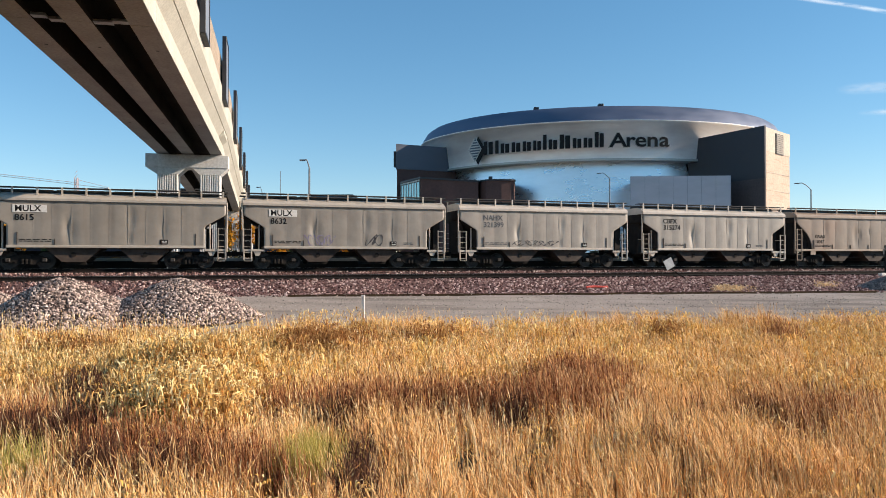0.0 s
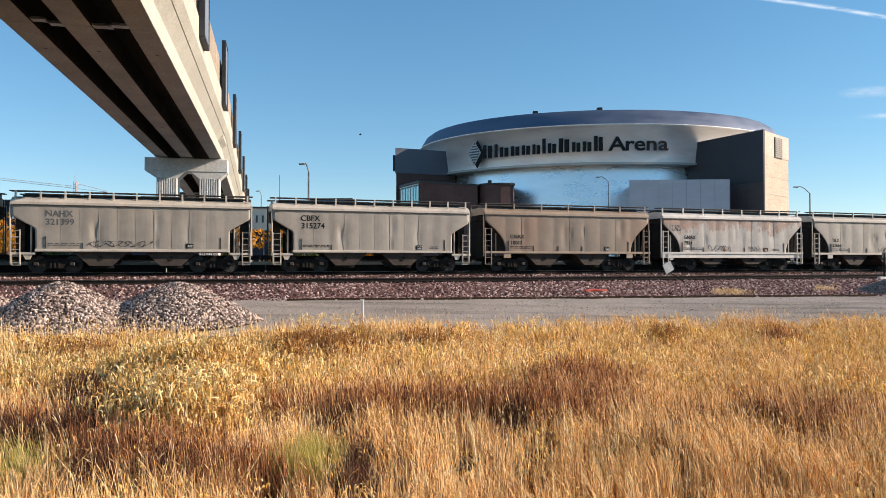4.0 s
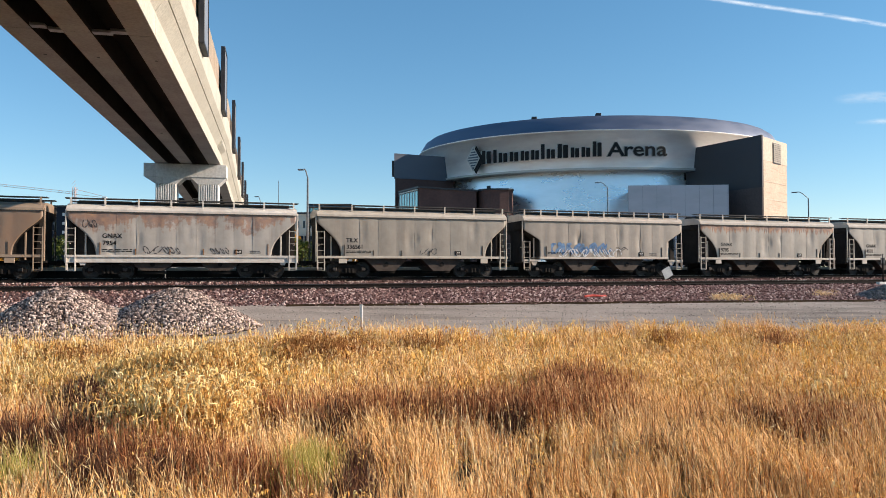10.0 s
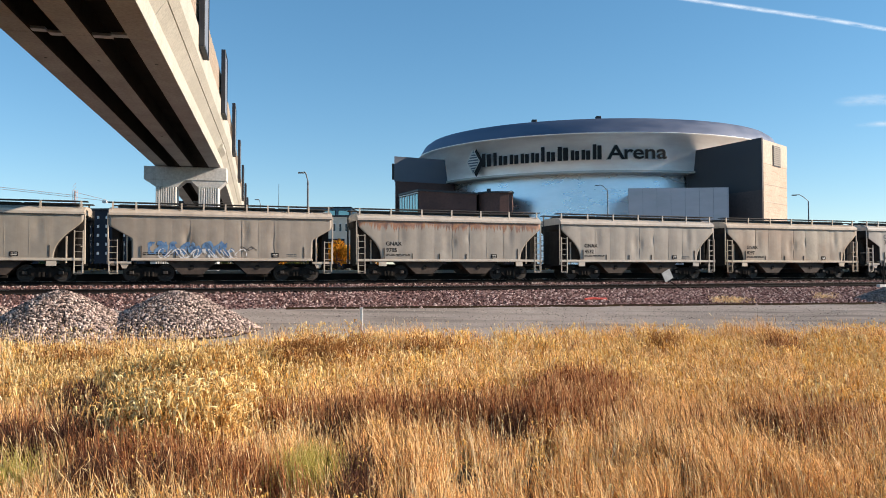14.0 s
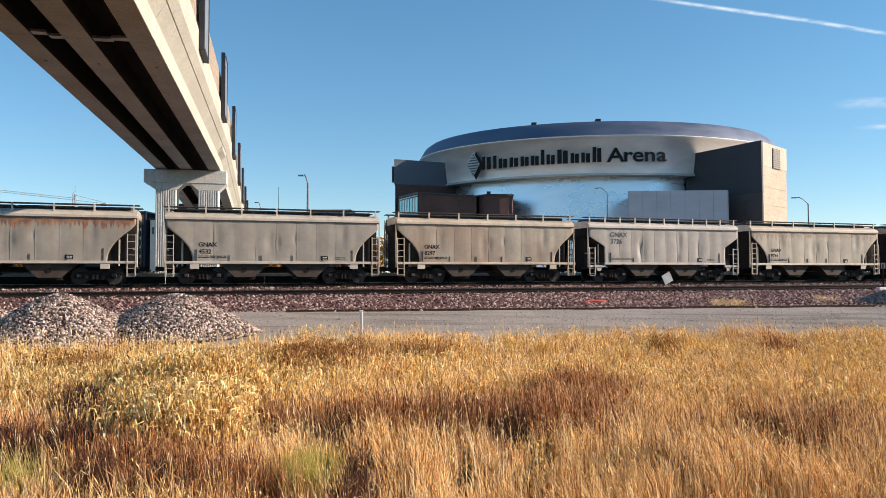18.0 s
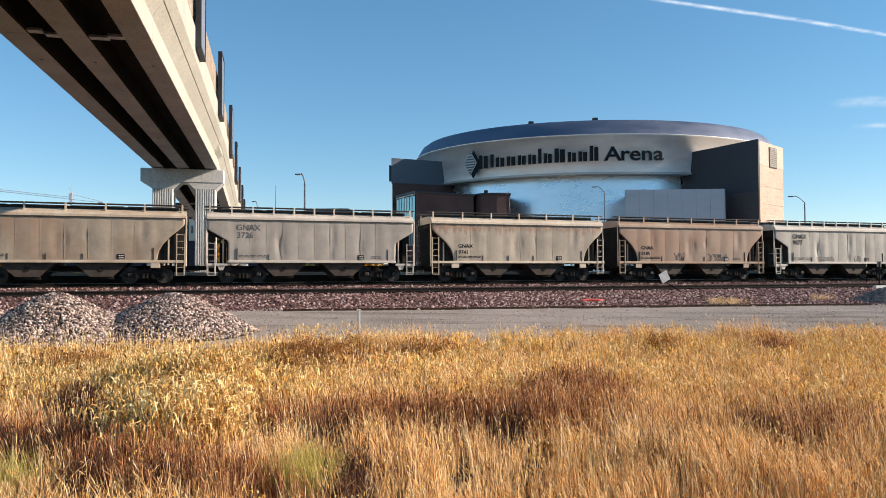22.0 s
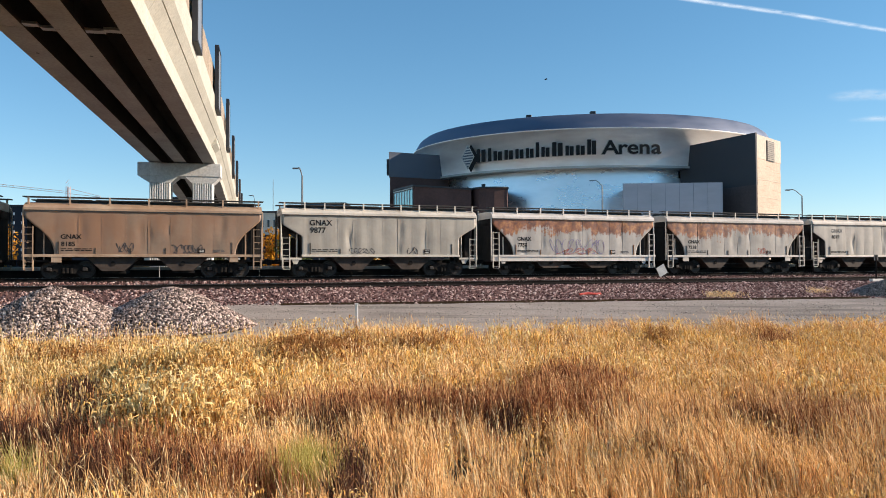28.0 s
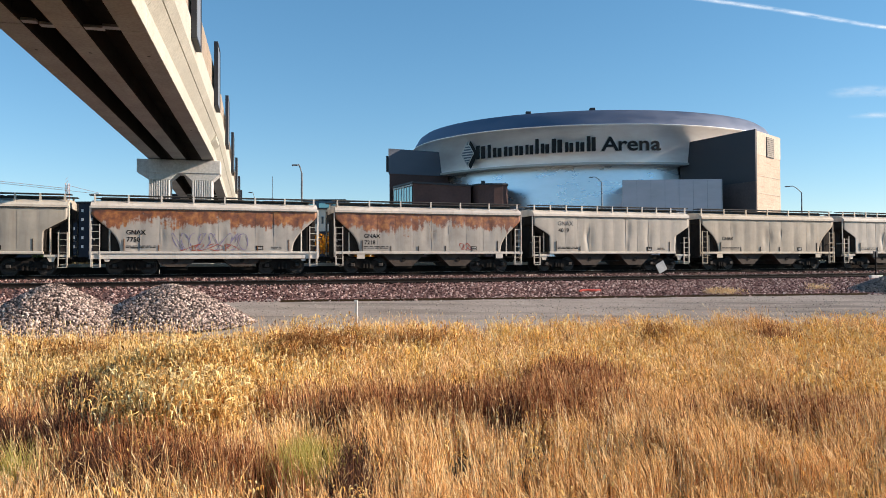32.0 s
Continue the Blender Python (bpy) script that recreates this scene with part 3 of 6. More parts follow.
    # the dark flank that runs back to the drum
    part("wing_wall", fixed(prism(bmesh.new(), [(63.03, 139.44), (55.5, 154.65), (55.1, 154.45), (62.68, 139.26)], Z0 - 1, 16.3, "z")), BRICK_DARK, arena)
    part("wing_cladding", fixed(prism(bmesh.new(), [(63.05, 139.4), (54.3, 157.2), (53.9, 157.0), (62.68, 139.22)], 16.3, 26.54, "z")), WING_SKIN, arena)
    # plain metal box before the drum
    bx = part("service_box", fixed(prism(bmesh.new(), [(37.3, 142.4), (56.8, 141.0), (55.6, 150), (54.5, 165), (43.3, 165)], Z0 - 1, 16.95, "z")), BOX_METAL, arena, "light grey metal-panelled block")
    for i in range(8):
        x = 37.4 + i * 2.75
        y = 142.5 - (x - 36.2) * 1.5 / 20.6
        part("panel_joint", box(bmesh.new(), x - 0.022, x + 0.022, y - 0.05, y + 0.02, Z0, 16.85), PANEL_GREY, bx)
    # sign: plain dark shapes for the name, letters for the common word

    def bend(me, x0, z0, out):
        for v in me.vertices:
            x, y, z = v.co
            v.co = (x0 + x, front_y(x0 + x, 0.0) - out + y + (z0 + z - 29.4) * -0.02, z0 + z)
    zb = 24.0
    x = 9.0
    # the name is drawn as plain bars: (width, height)
    for w, h in ((2.1, 3.0), (0.9, 2.9), (1.9, 2.1), (1.9, 2.1), (1.8, 2.1), (1.7, 2.1), (0.9, 3.2), (1.8, 2.1), (2.3, 3.0), (1.8, 2.1), (1.9, 2.1), (1.95, 3.2)):
        w *= 1.19
        stems = ((0.08, 0.40, 1.0), (0.50, 0.86, 0.92)) if w > 1.3 else ((0.12, 0.78, 1.0),)
        for u0, u1, tall in stems:
            for out, mat, grow in ((0.62, BLACK_PAINT, 0.0), (0.42, PALE_SKIN, 0.08)):
                me = bpy.data.meshes.new("sign_shape")
                bm = box(bmesh.new(), w * u0 - grow, w * u1 + grow, -0.18, 0.02, -grow, h * tall + grow, 0.08)
                bm.to_mesh(me)
                bm.free()
                bend(me, x, zb + (x - 9) * 0.012, out)
                link("sign_shape", me, mat, arena, "dark raised sign shape" if grow == 0 else "pale backing edge")
        x += w + 0.05
    x += 0.9
    for ch, w in (("A", 2.55), ("r", 1.55), ("e", 1.95), ("n", 2.15), ("a", 2.0)):
        for out, mat, bold in ((0.62, BLACK_PAINT, 0.05), (0.42, PALE_SKIN, 0.16)):
            w *= 1.28 if mat is BLACK_PAINT else 1.0
            me = lettering(ch, 4.2, 0.1, bold)
            me.transform(Matrix.Diagonal((1.26, 1, 1, 1)))
            bend(me, x, zb + (x - 9) * 0.012, out)
            link("sign_letter", me, mat, arena, "dark raised sign letter" if bold < 0.1 else "pale backing edge")
        x += w
    for out, mat, k in ((0.75, BLACK_PAINT, 1.12), (0.9, PALE_SKIN, 1.0), (1.0, DARK_SKIN, 0.86)):
        me = bpy.data.meshes.new("sign_shape")
        bm = fixed(prism(bmesh.new(), [(0, -2.9 * k), (1.45 * k, 0), (0, 2.9 * k), (-1.45 * k, 0)], -0.05, 0.05, "y"))
        bm.to_mesh(me)
        bm.free()
        bend(me, 7.3 if k < 1.1 else 8.0, 25.4 if k < 1.1 else 25.1, out)
        link("sign_shape", me, mat, arena, "diamond-shaped emblem")
    for i in range(7):
        z = 23.6 + i * 0.6
        hw = max(0.1, 1.2 * (1 - abs(z - 25.4) / 2.6))
        me = bpy.data.meshes.new("sign_shape")
        bm = box(bmesh.new(), -hw, hw, -0.05, 0.05, -0.13, 0.13)
        bm.to_mesh(me)
        bm.free()
        bend(me, 7.3, z, 1.1)
        link("sign_shape", me, PALE_SKIN, arena, "pale stripe of the emblem")


build_arena()

# ---- lamp posts, masts, far buildings and trees ----
POLE = surface("pole_steel", (0.14, 0.15, 0.16), (0.22, 0.23, 0.24), 3, 0.5, 0.1, metal=0.4)


def street_lamp(x, y, top, arm, reach=2.2, r=0.11):
    z = ground_z(x, y)
    lamp = thing("street_lamp", pose(x, y, z), "grey steel street lamp with one curved arm", "street lamp", "street lamps")
    h = top - z
    part("pole", rod(bmesh.new(), (0, 0, 0), (0, 0, h - 1.1), r * 1.4, r, 10), POLE, lamp)
    bm = bmesh.new()
    pts = [(0, 0, h - 1.1), (arm * reach * 0.45, 0, h - 0.3), (arm * reach * 0.75, 0, h), (arm * reach, 0, h - 0.02)]
    for a, b in zip(pts, pts[1:]):
        rod(bm, a, b, r * 0.7, r * 0.7, 8)
    part("arm", bm, POLE, lamp)
    part("lamp_head", box(bmesh.new(), *sorted((arm * reach, arm * (reach + 0.75))), -0.16, 0.16, h - 0.17, h + 0.02, 0.03), POLE, lamp)
    part("base_plate", rod(bmesh.new(), (0, 0, -0.3), (0, 0, 0.25), r * 2.2, r * 2.0, 10), PIER_CONCRETE, lamp)


street_lamp(-17.2, 92.0, 13.3, -1, 0.5, 0.12)
street_lamp(32.4, 139.0, 17.2, -1, 1.7, 0.11)
street_lamp(61.5, 119.5, 13.2, -1, 2.0, 0.1)
street_lamp(-40.5, 160.0, 16.6, -1, 0.5, 0.09)


def mast(x, y, top, r, label):
    z = ground_z(x, y)
    m = thing("mast", pose(x, y, z), label, "mast")
    part("pole", rod(bmesh.new(), (0, 0, -0.3), (0, 0, top - z), r, r * 0.6, 8), POLE, m)
    part("base_plate", rod(bmesh.new(), (0, 0, -0.3), (0, 0, 0.2), r * 2.5, r * 2.2, 8), PIER_CONCRETE, m)


mast(-45.5, 200.0, 25.0, 0.12, "thin grey mast far behind the tracks")

FAR_BLUE = surface("blue_grey_cladding", (0.02, 0.025, 0.036), (0.034, 0.04, 0.054), 0.2, 0.8, 0.1, spec=0.1)
FAR_CREAM = surface("cream_wall", (0.55, 0.5, 0.42), (0.66, 0.6, 0.5), 0.2, 0.8, 0.1)
FAR_WHITE = surface("white_wall", (0.6, 0.6, 0.6), (0.72, 0.72, 0.72), 0.2, 0.7, 0.1)
FAR_TEAL = surface("teal_cladding", (0.1, 0.16, 0.2), (0.15, 0.22, 0.27), 0.2, 0.5, 0.1)


def far_building(name, x0, x1, y, depth, top, wall_mat, label, rows, cols, wmat, sill=2.5, grow=0.5, mid=None):
    b = thing(name, pose((x0 + x1) / 2, y, Z0), label, "building")
    w, h = (x1 - x0) / 2, top - Z0
    part("wall", box(bmesh.new(), -w, w, 0, depth, -0.5, h), wall_mat, b)
    part("roof", box(bmesh.new(), -w - 0.2, w + 0.2, -0.2, depth + 0.2, h, h + 0.35), DARK_METAL, b)
    for r in range(rows):
        for c in range(cols):
            cx, cz = -w + (c + 0.5) * 2 * w / cols, sill + (r + 0.5) * (h - sill - 0.6) / rows
            dx, dz = w / cols * grow, (h - sill) / rows * grow * 0.55
            win = part("window", box(bmesh.new(), cx - dx, cx + dx, -0.08, -0.003, cz - dz, cz + dz), FAR_WHITE if wmat is DARK_GLASS else DARK_METAL, b)
            part("pane", box(bmesh.new(), cx - dx * 0.86, cx + dx * 0.86, -0.12, -0.083, cz - dz * 0.9, cz + dz * 0.9), wmat, win)
    return b


far_building("office_building", -98, -62, 150, 20, 13.4, FAR_BLUE, "dark blue office building with small windows", 5, 20, FAR_WHITE, 4.0, 0.3)
far_building("warehouse", -74, -40, 190, 20, 7.0, FAR_BLUE, "low dark warehouse behind the yard", 1, 12, DARK_GLASS, 2.0, 0.5)
garage = far_building("parking_garage", -61.0, -18.0, 150, 30, 11.9, FAR_CREAM, "cream parking garage with upright slats and dark lower levels", 1, 34, DARK_GLASS, 8.6, 0.4)
for i in range(9):
    x = -19.2 + i * 4.3
    part("dark_bay", box(bmesh.new(), x, x + 4.0, -0.3, -0.02, 0.6, 7.9), FAR_BLUE, garage, "dark open parking level")
far_building("stair_tower", -57.5, -53.0, 150.6, 6.0, 15.0, FAR_BLUE, "dark blue stair tower of the garage", 1, 2, FAR_WHITE, 11.0, 0.5)
far_building("apartment_building", -38.0, -26.0, 205, 16, 18.6, FAR_TEAL, "teal-grey block with level window bands", 5, 3, GLASS, 4.0, 0.85)


def leaf_cloud(name, centre, radii, n, size, material, parent, rng, label=""):
    """A crown of small leaf clumps, uneven and full of gaps."""
    c = []
    lumps = [(rng.normal(0, 0.45, 3), rng.uniform(0.35, 0.7)) for _ in range(9)]
    while len(c) < n:
        k, r = lumps[rng.integers(len(lumps))]
        p = rng.normal(0, 1, 3)
        p = k + p / np.linalg.norm(p) * r * rng.uniform(0.5, 1) ** 0.5
        c.append(p)
    c = np.array(c) * np.array(radii) + np.array(centre)
    a, b = rng.normal(0, 1, (n, 3)), rng.normal(0, 1, (n, 3))
    a /= np.linalg.norm(a, axis=1)[:, None]
    b -= a * np.sum(a * b, axis=1)[:, None]
    b /= np.linalg.norm(b, axis=1)[:, None]
    s = size * rng.uniform(0.5, 1.3, (n, 1))
    verts = np.stack([c - a * s, c + b * s * 0.5, c + a * s, c - b * s * 0.5], axis=1).reshape(-1, 3)
    return link(name, fast_mesh(name, verts, np.arange(4 * n), np.full(n, 4)), material, parent, label)


def tree(x, y, h, w, material, label, seed, n=1500):
    rng = np.random.default_rng(seed)
    z = ground_z(x, y)
    t = thing("tree", pose(x, y, z), label, "tree")
    bm = rod(bmesh.new(), (0, 0, -0.2), (0.1, 0, h * 0.45), 0.18, 0.11, 8)
    for i in range(7):
        a = rng.uniform(0, 6.28)
        rod(bm, (0.05, 0, h * rng.uniform(0.2, 0.42)), (math.cos(a) * w * 0.6, math.sin(a) * w * 0.6, h * rng.uniform(0.55, 0.9)), 0.07, 0.02, 6)
    part("trunk", bm, BARK, t)
    leaf_cloud("crown", (0, 0, h * 0.62), (w, w, h * 0.42), n, 0.22, material, t, rng)


for i, (x, y, h, w, m, lab) in enumerate((
        (-24.5, 88, 6.4, 2.6, LEAF_FALL, "small tree with orange and yellow autumn leaves"), (-20.5, 90, 5.6, 2.3, LEAF_FALL, "small tree with golden autumn leaves"),
        (-28.5, 92, 5.4, 2.2, LEAF_GREEN, "small green tree turning yellow"), (-17.0, 86, 5.0, 2.0, LEAF_GREEN, "small green tree beside the yard"),
        (-58.0, 96, 6.0, 2.8, LEAF_FALL, "rusty autumn tree beside the yard"), (-53.0, 98, 5.6, 2.4, LEAF_GREEN, "green-yellow tree beside the yard"),
        (-5.6, 90, 6.2, 2.0, LEAF_FALL, "small tree with bright orange leaves"), (-9.6, 90, 5.6, 2.0, LEAF_FALL, "small tree with yellow-orange leaves"), (-63.0, 99, 5.6, 2.6, LEAF_FALL, "orange autumn tree before the office"), (-13.5, 92, 4.6, 2.0, LEAF_FALL, "small tree with yellow leaves"))):
    tree(x, y, h, w, m, lab, 40 + i)

# a row of low dusky shrubs beyond the yard tracks


def shrub_row():
    rng = np.random.default_rng(9)
    n = 16000
    x = rng.uniform(-75, 75, n)
    y = 74 + 0.2 * x + rng.normal(0, 1.2, n)
    top = np.array([1.5 + 0.8 * noise.noise((a * 0.22, 1.0, 2.0)) for a in x])
    c = np.stack([x, y, Z0 + rng.uniform(0, 1, n) ** 0.8 * top], axis=1)
    a, b = rng.normal(0, 1, (n, 3)), rng.normal(0, 1, (n, 3))
    a /= np.linalg.norm(a, axis=1)[:, None]
    b /= np.linalg.norm(b, axis=1)[:, None]
    s = rng.uniform(0.1, 0.28, (n, 1))
    verts = np.stack([c - a * s, c + b * s * 0.6, c + a * s, c - b * s * 0.6], axis=1).reshape(-1, 3)
    ob = link("shrubs", fast_mesh("shrubs", verts, np.arange(4 * n), np.full(n, 4)), SHRUB)
    tagged(ob, "low dusky brown-green shrubs beyond the yard", "shrub", kind="stuff")


SHRUB = island_stuff("shrub_leaves", [(0, (0.015, 0.014, 0.008)), (0.6, (0.05, 0.045, 0.02)), (1, (0.16, 0.12, 0.05))], 0.8, 0.3, 0.2, 0.6)
shrub_row()

# tower crane far to the left
CRANE = surface("crane_paint", (0.6, 0.36, 0.3), (0.7, 0.46, 0.4), 1, 0.6, 0.1)


def build_crane():
    x, y, top = -205.0, 400.0, 42.5
    crane = thing("tower_crane", pose(x, y, Z0), "distant red lattice tower crane", "crane")
    bm = bmesh.new()
    for dx, dy in ((-0.8, -0.8), (0.8, -0.8), (0.8, 0.8), (-0.8, 0.8)):
        rod(bm, (dx, dy, -0.5), (dx, dy, top + 4), 0.16, 0.16, 4)
    for i in range(24):
        z = i * 2.1
        rod(bm, (-0.8, -0.8, z), (0.8, -0.8, z + 2.1), 0.08, 0.08, 4)
    part("tower", bm, CRANE, crane)
    bm = bmesh.new()
    for a, b in (((-70, 0, top + 8), (18, 0, top - 2)), ((-70, 0, top + 9), (0, 0, top + 1.2)), ((0, 0, top + 3), (18, 0, top - 1.6)), ((0, 0, top - 2), (0, 0, top + 3))):
        rod(bm, a, b, 0.1, 0.1, 4)
    for i in range(36):
        rod(bm, (-70 + i * 1.95, 0, top + 8 - i * 0.222), (-69 + i * 1.95, 0, top + 8.9 - i * 0.222), 0.06, 0.06, 4)
    part("jib", bm, CRANE, crane)
    part("counterweight", box(bmesh.new(), 15.5, 18, -0.8, 0.8, top - 3.2, top - 1.8), PIER_CONCRETE, crane)


build_crane()

# thin vapour trails high in the sky
def trail_skin(name, thick, strength):
    """Thin ice cloud: soft at its borders, uneven along its length."""
    m = bpy.data.materials.new(name)
    nt, b = nodes_of(m)
    tc = nt.nodes.new("ShaderNodeTexCoord")
    n = noise_node(nt, tc.outputs["Object"], 0.011, 6, (1, 1, 4))
    r = ramp(nt, [(0.28, (0, 0, 0)), (0.75, (thick,) * 3)])
    nt.links.new(n.outputs[0], r.inputs[0])
    sep = nt.nodes.new("ShaderNodeSeparateXYZ")
    nt.links.new(tc.outputs["UV"], sep.inputs[0])
    across, ends = ramp(nt, [(0.0, (0, 0, 0)), (0.5, (1, 1, 1)), (1.0, (0, 0, 0))]), ramp(nt, [(0.0, (0, 0, 0)), (0.3, (1, 1, 1)), (1.0, (1, 1, 1))])
    across.color_ramp.interpolation = "EASE"
    nt.links.new(sep.outputs[1], across.inputs[0])
    nt.links.new(sep.outputs[0], ends.inputs[0])
    a = mixed(nt, 1.0, r.outputs[0], across.outputs[0], "MULTIPLY")
    nt.links.new(mixed(nt, 1.0, a, ends.outputs[0], "MULTIPLY"), b.inputs["Alpha"])
    # Black base with emission: the glow stands for sunlight on the ice.
    b.inputs["Base Color"].default_value, b.inputs["Roughness"].default_value = (0.02, 0.02, 0.02, 1), 1.0
    b.inputs["Emission Color"].default_value, b.inputs["Emission Strength"].default_value = (0.85, 0.92, 1.0, 1), strength
    return m


TRAIL, WISP = trail_skin("vapour_trail", 1.0, 0.85), trail_skin("cloud_wisp", 0.6, 0.75)


def sky_ribbon(points, width, label, skin):
    """A soft streak far off, through directions (u to the right, v upwards) at 3 km."""
    bm = bmesh.new()
    uv = bm.loops.layers.uv.new("UVMap")
    rows = []
    for i, (u, v) in enumerate(points):
        w = width * (0.5 + 0.5 * math.sin(math.pi * (i + 0.5) / len(points)))
        rows.append([bm.verts.new((u * 3000, 3000, (v + k * w) * 3000)) for k in (-1, 1)])
    for i, (a, b) in enumerate(zip(rows, rows[1:])):
        f = bm.faces.new((a[0], b[0], b[1], a[1]))
        for loop, (p, q) in zip(f.loops, ((i, 0), (i + 1, 0), (i + 1, 1), (i, 1))):
            loop[uv].uv = (p / (len(rows) - 1), q)
    ob = part("vapour_trail", bm, skin, None)
    return tagged(ob, label, "cloud", kind="structure")


LONG_TRAIL = sky_ribbon([(0.14, 0.412), (0.2, 0.402), (0.26, 0.391), (0.3165, 0.382), (0.407, 0.369), (0.486, 0.358), (0.55, 0.347), (0.62, 0.335), (0.7, 0.323), (0.78, 0.311), (0.86, 0.3)], 0.0046, "thin white vapour trail across the blue sky", TRAIL)
sky_ribbon([(0.55, 0.236), (0.58, 0.238), (0.62, 0.24), (0.67, 0.237), (0.72, 0.24)], 0.011, "faint white cloud wisp", WISP)
sky_ribbon([(0.58, 0.203), (0.62, 0.206), (0.66, 0.206), (0.72, 0.21)], 0.006, "faint white cloud wisp low in the sky", WISP)

# ---- the freight train ----


def car_paint(name, base, dirt=0.4, rust=0.0, rust_style="top", seed=0.0, streak=0.35, brown=0.0):
    """Weathered hopper-car paint: grime, upright streaks, rust at the top edge or in runs, brown dust."""
    base = (base[0] * 1.06, base[1] * 0.985, base[2] * 0.91)
    m = bpy.data.materials.new(name)
    nt, b = nodes_of(m)
    tc = nt.nodes.new("ShaderNodeTexCoord").outputs["Object"]
    mp = nt.nodes.new("ShaderNodeMapping")
    mp.inputs["Location"].default_value = (seed * 3.1, seed, seed * 0.37)
    nt.links.new(tc, mp.inputs[0])
    co = mp.outputs[0]
    sep = nt.nodes.new("ShaderNodeSeparateXYZ")
    nt.links.new(tc, sep.inputs[0])
    big = noise_node(nt, co, 0.45, 4)
    r = ramp(nt, [(0.3, tuple(v * 0.76 for v in base)), (0.7, tuple(min(0.9, v * 1.05) for v in base))])
    nt.links.new(big.outputs[0], r.inputs[0])
    col = r.outputs[0]
    # upright dirt runs
    runs = noise_node(nt, co, 1.0, 6, (2.2, 2.2, 0.12), 0.65)
    rr = ramp(nt, [(0.5, (0, 0, 0)), (0.74, (streak,) * 3)])
    nt.links.new(runs.outputs[0], rr.inputs[0])
    col = mixed(nt, rr.outputs[0], col, (0.16, 0.115, 0.08))
    # grime over all, thicker where the wheels throw it
    gr = noise_node(nt, co, 1.6, 6, None, 0.7)
    g2 = ramp(nt, [(0.42, (0, 0, 0)), (0.78, (dirt,) * 3)])
    nt.links.new(gr.outputs[0], g2.inputs[0])
    col = mixed(nt, g2.outputs[0], col, (0.15, 0.115, 0.085))
    if brown:
        bn = noise_node(nt, co, 0.35, 5, (1, 1, 0.5))
        b2 = ramp(nt, [(0.4, (0, 0, 0)), (0.6, (brown,) * 3)])
        nt.links.new(bn.outputs[0], b2.inputs[0])
        col = mixed(nt, b2.outputs[0], col, (0.28, 0.145, 0.075))
    if rust:
        top = rust_style == "top"
        rn = noise_node(nt, co, 0.8, 7, (0.9, 1, 0.9) if top else (5.5, 1, 0.16), 0.7)
        drip = noise_node(nt, co, 1.0, 5, (5.0, 1, 0.22), 0.6)
        both = nt.nodes.new("ShaderNodeMath")
        both.operation = "MULTIPLY_ADD"
        both.inputs[1].default_value, both.inputs[2].default_value = 0.45 if top else 0.0, -0.22 if top else 0.0
        nt.links.new(drip.outputs[0], both.inputs[0])
        thick = nt.nodes.new("ShaderNodeMath")
        nt.links.new(rn.outputs[0], thick.inputs[0])
        nt.links.new(both.outputs[0], thick.inputs[1])
        add = nt.nodes.new("ShaderNodeMapRange")
        lo, hi = (2.0, 3.7) if top else (2.5, 3.6)
        add.inputs["From Min"].default_value, add.inputs["From Max"].default_value = lo, hi
        add.inputs["To Min"].default_value, add.inputs["To Max"].default_value = -0.24, (0.2 + 0.14 * max(0.0, rust - 0.6) / 0.4) if top else 0.27
        nt.links.new(sep.outputs[2], add.inputs[0])
        sm = nt.nodes.new("ShaderNodeMath")
        sm.operation = "ADD"
        nt.links.new(thick.outputs[0], sm.inputs[0])
        nt.links.new(add.outputs[0], sm.inputs[1])
        r3 = ramp(nt, [(0.49, (0, 0, 0)), (0.57, (rust,) * 3)] if top else [(0.56, (0, 0, 0)), (0.64, (rust,) * 3)])
        nt.links.new(sm.outputs[0], r3.inputs[0])
        tone = noise_node(nt, co, 3.0, 4)
        r4 = ramp(nt, [(0.3, (0.09, 0.025, 0.011)), (0.5, (0.24, 0.072, 0.018)), (0.7, (0.46, 0.19, 0.045))])
        nt.links.new(tone.outputs[0], r4.inputs[0])
        col = mixed(nt, r3.outputs[0], col, r4.outputs[0])
    nt.links.new(col, b.inputs["Base Color"])
    b.inputs["Roughness"].default_value, b.inputs["Specular IOR Level"].default_value = 0.46, 1.0
    bp = nt.nodes.new("ShaderNodeBump")
    bp.inputs["Strength"].default_value, bp.inputs["Distance"].default_value = 0.25, 0.06
    nt.links.new(noise_node(nt, co, 0.9, 3).outputs[0], bp.inputs["Height"])
    nt.links.new(bp.outputs[0], b.inputs["Normal"])
    return m


UNDER = surface("underframe_paint", (0.034, 0.025, 0.02), (0.085, 0.062, 0.048), 2, 0.8, 0.3)
# Near-black end steel: the shade between the cars is in the colour.
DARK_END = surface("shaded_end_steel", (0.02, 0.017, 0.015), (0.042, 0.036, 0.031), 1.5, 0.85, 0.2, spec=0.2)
HALF, TOPZ, EDGE = 6.02, 4.36, 3.72     # half body length, walkway height, roof edge


def end_line(kind):
    """The side sheet's end, from the roof edge down to the sill, as (x, z)."""
    if kind == "a":
        return [(HALF, EDGE), (HALF, 3.02), (4.9, 2.36), (4.88, 1.28)]
    return [(HALF, EDGE), (HALF - 0.01, 3.24), (5.7, 2.94), (5.36, 2.66), (5.08, 2.38), (4.86, 2.1), (4.7, 1.8), (4.62, 1.5), (4.6, 1.28)]


def end_x(kind, z):
    pts = end_line(kind)
    return float(np.interp(z, [p[1] for p in pts[::-1]], [p[0] for p in pts[::-1]]))


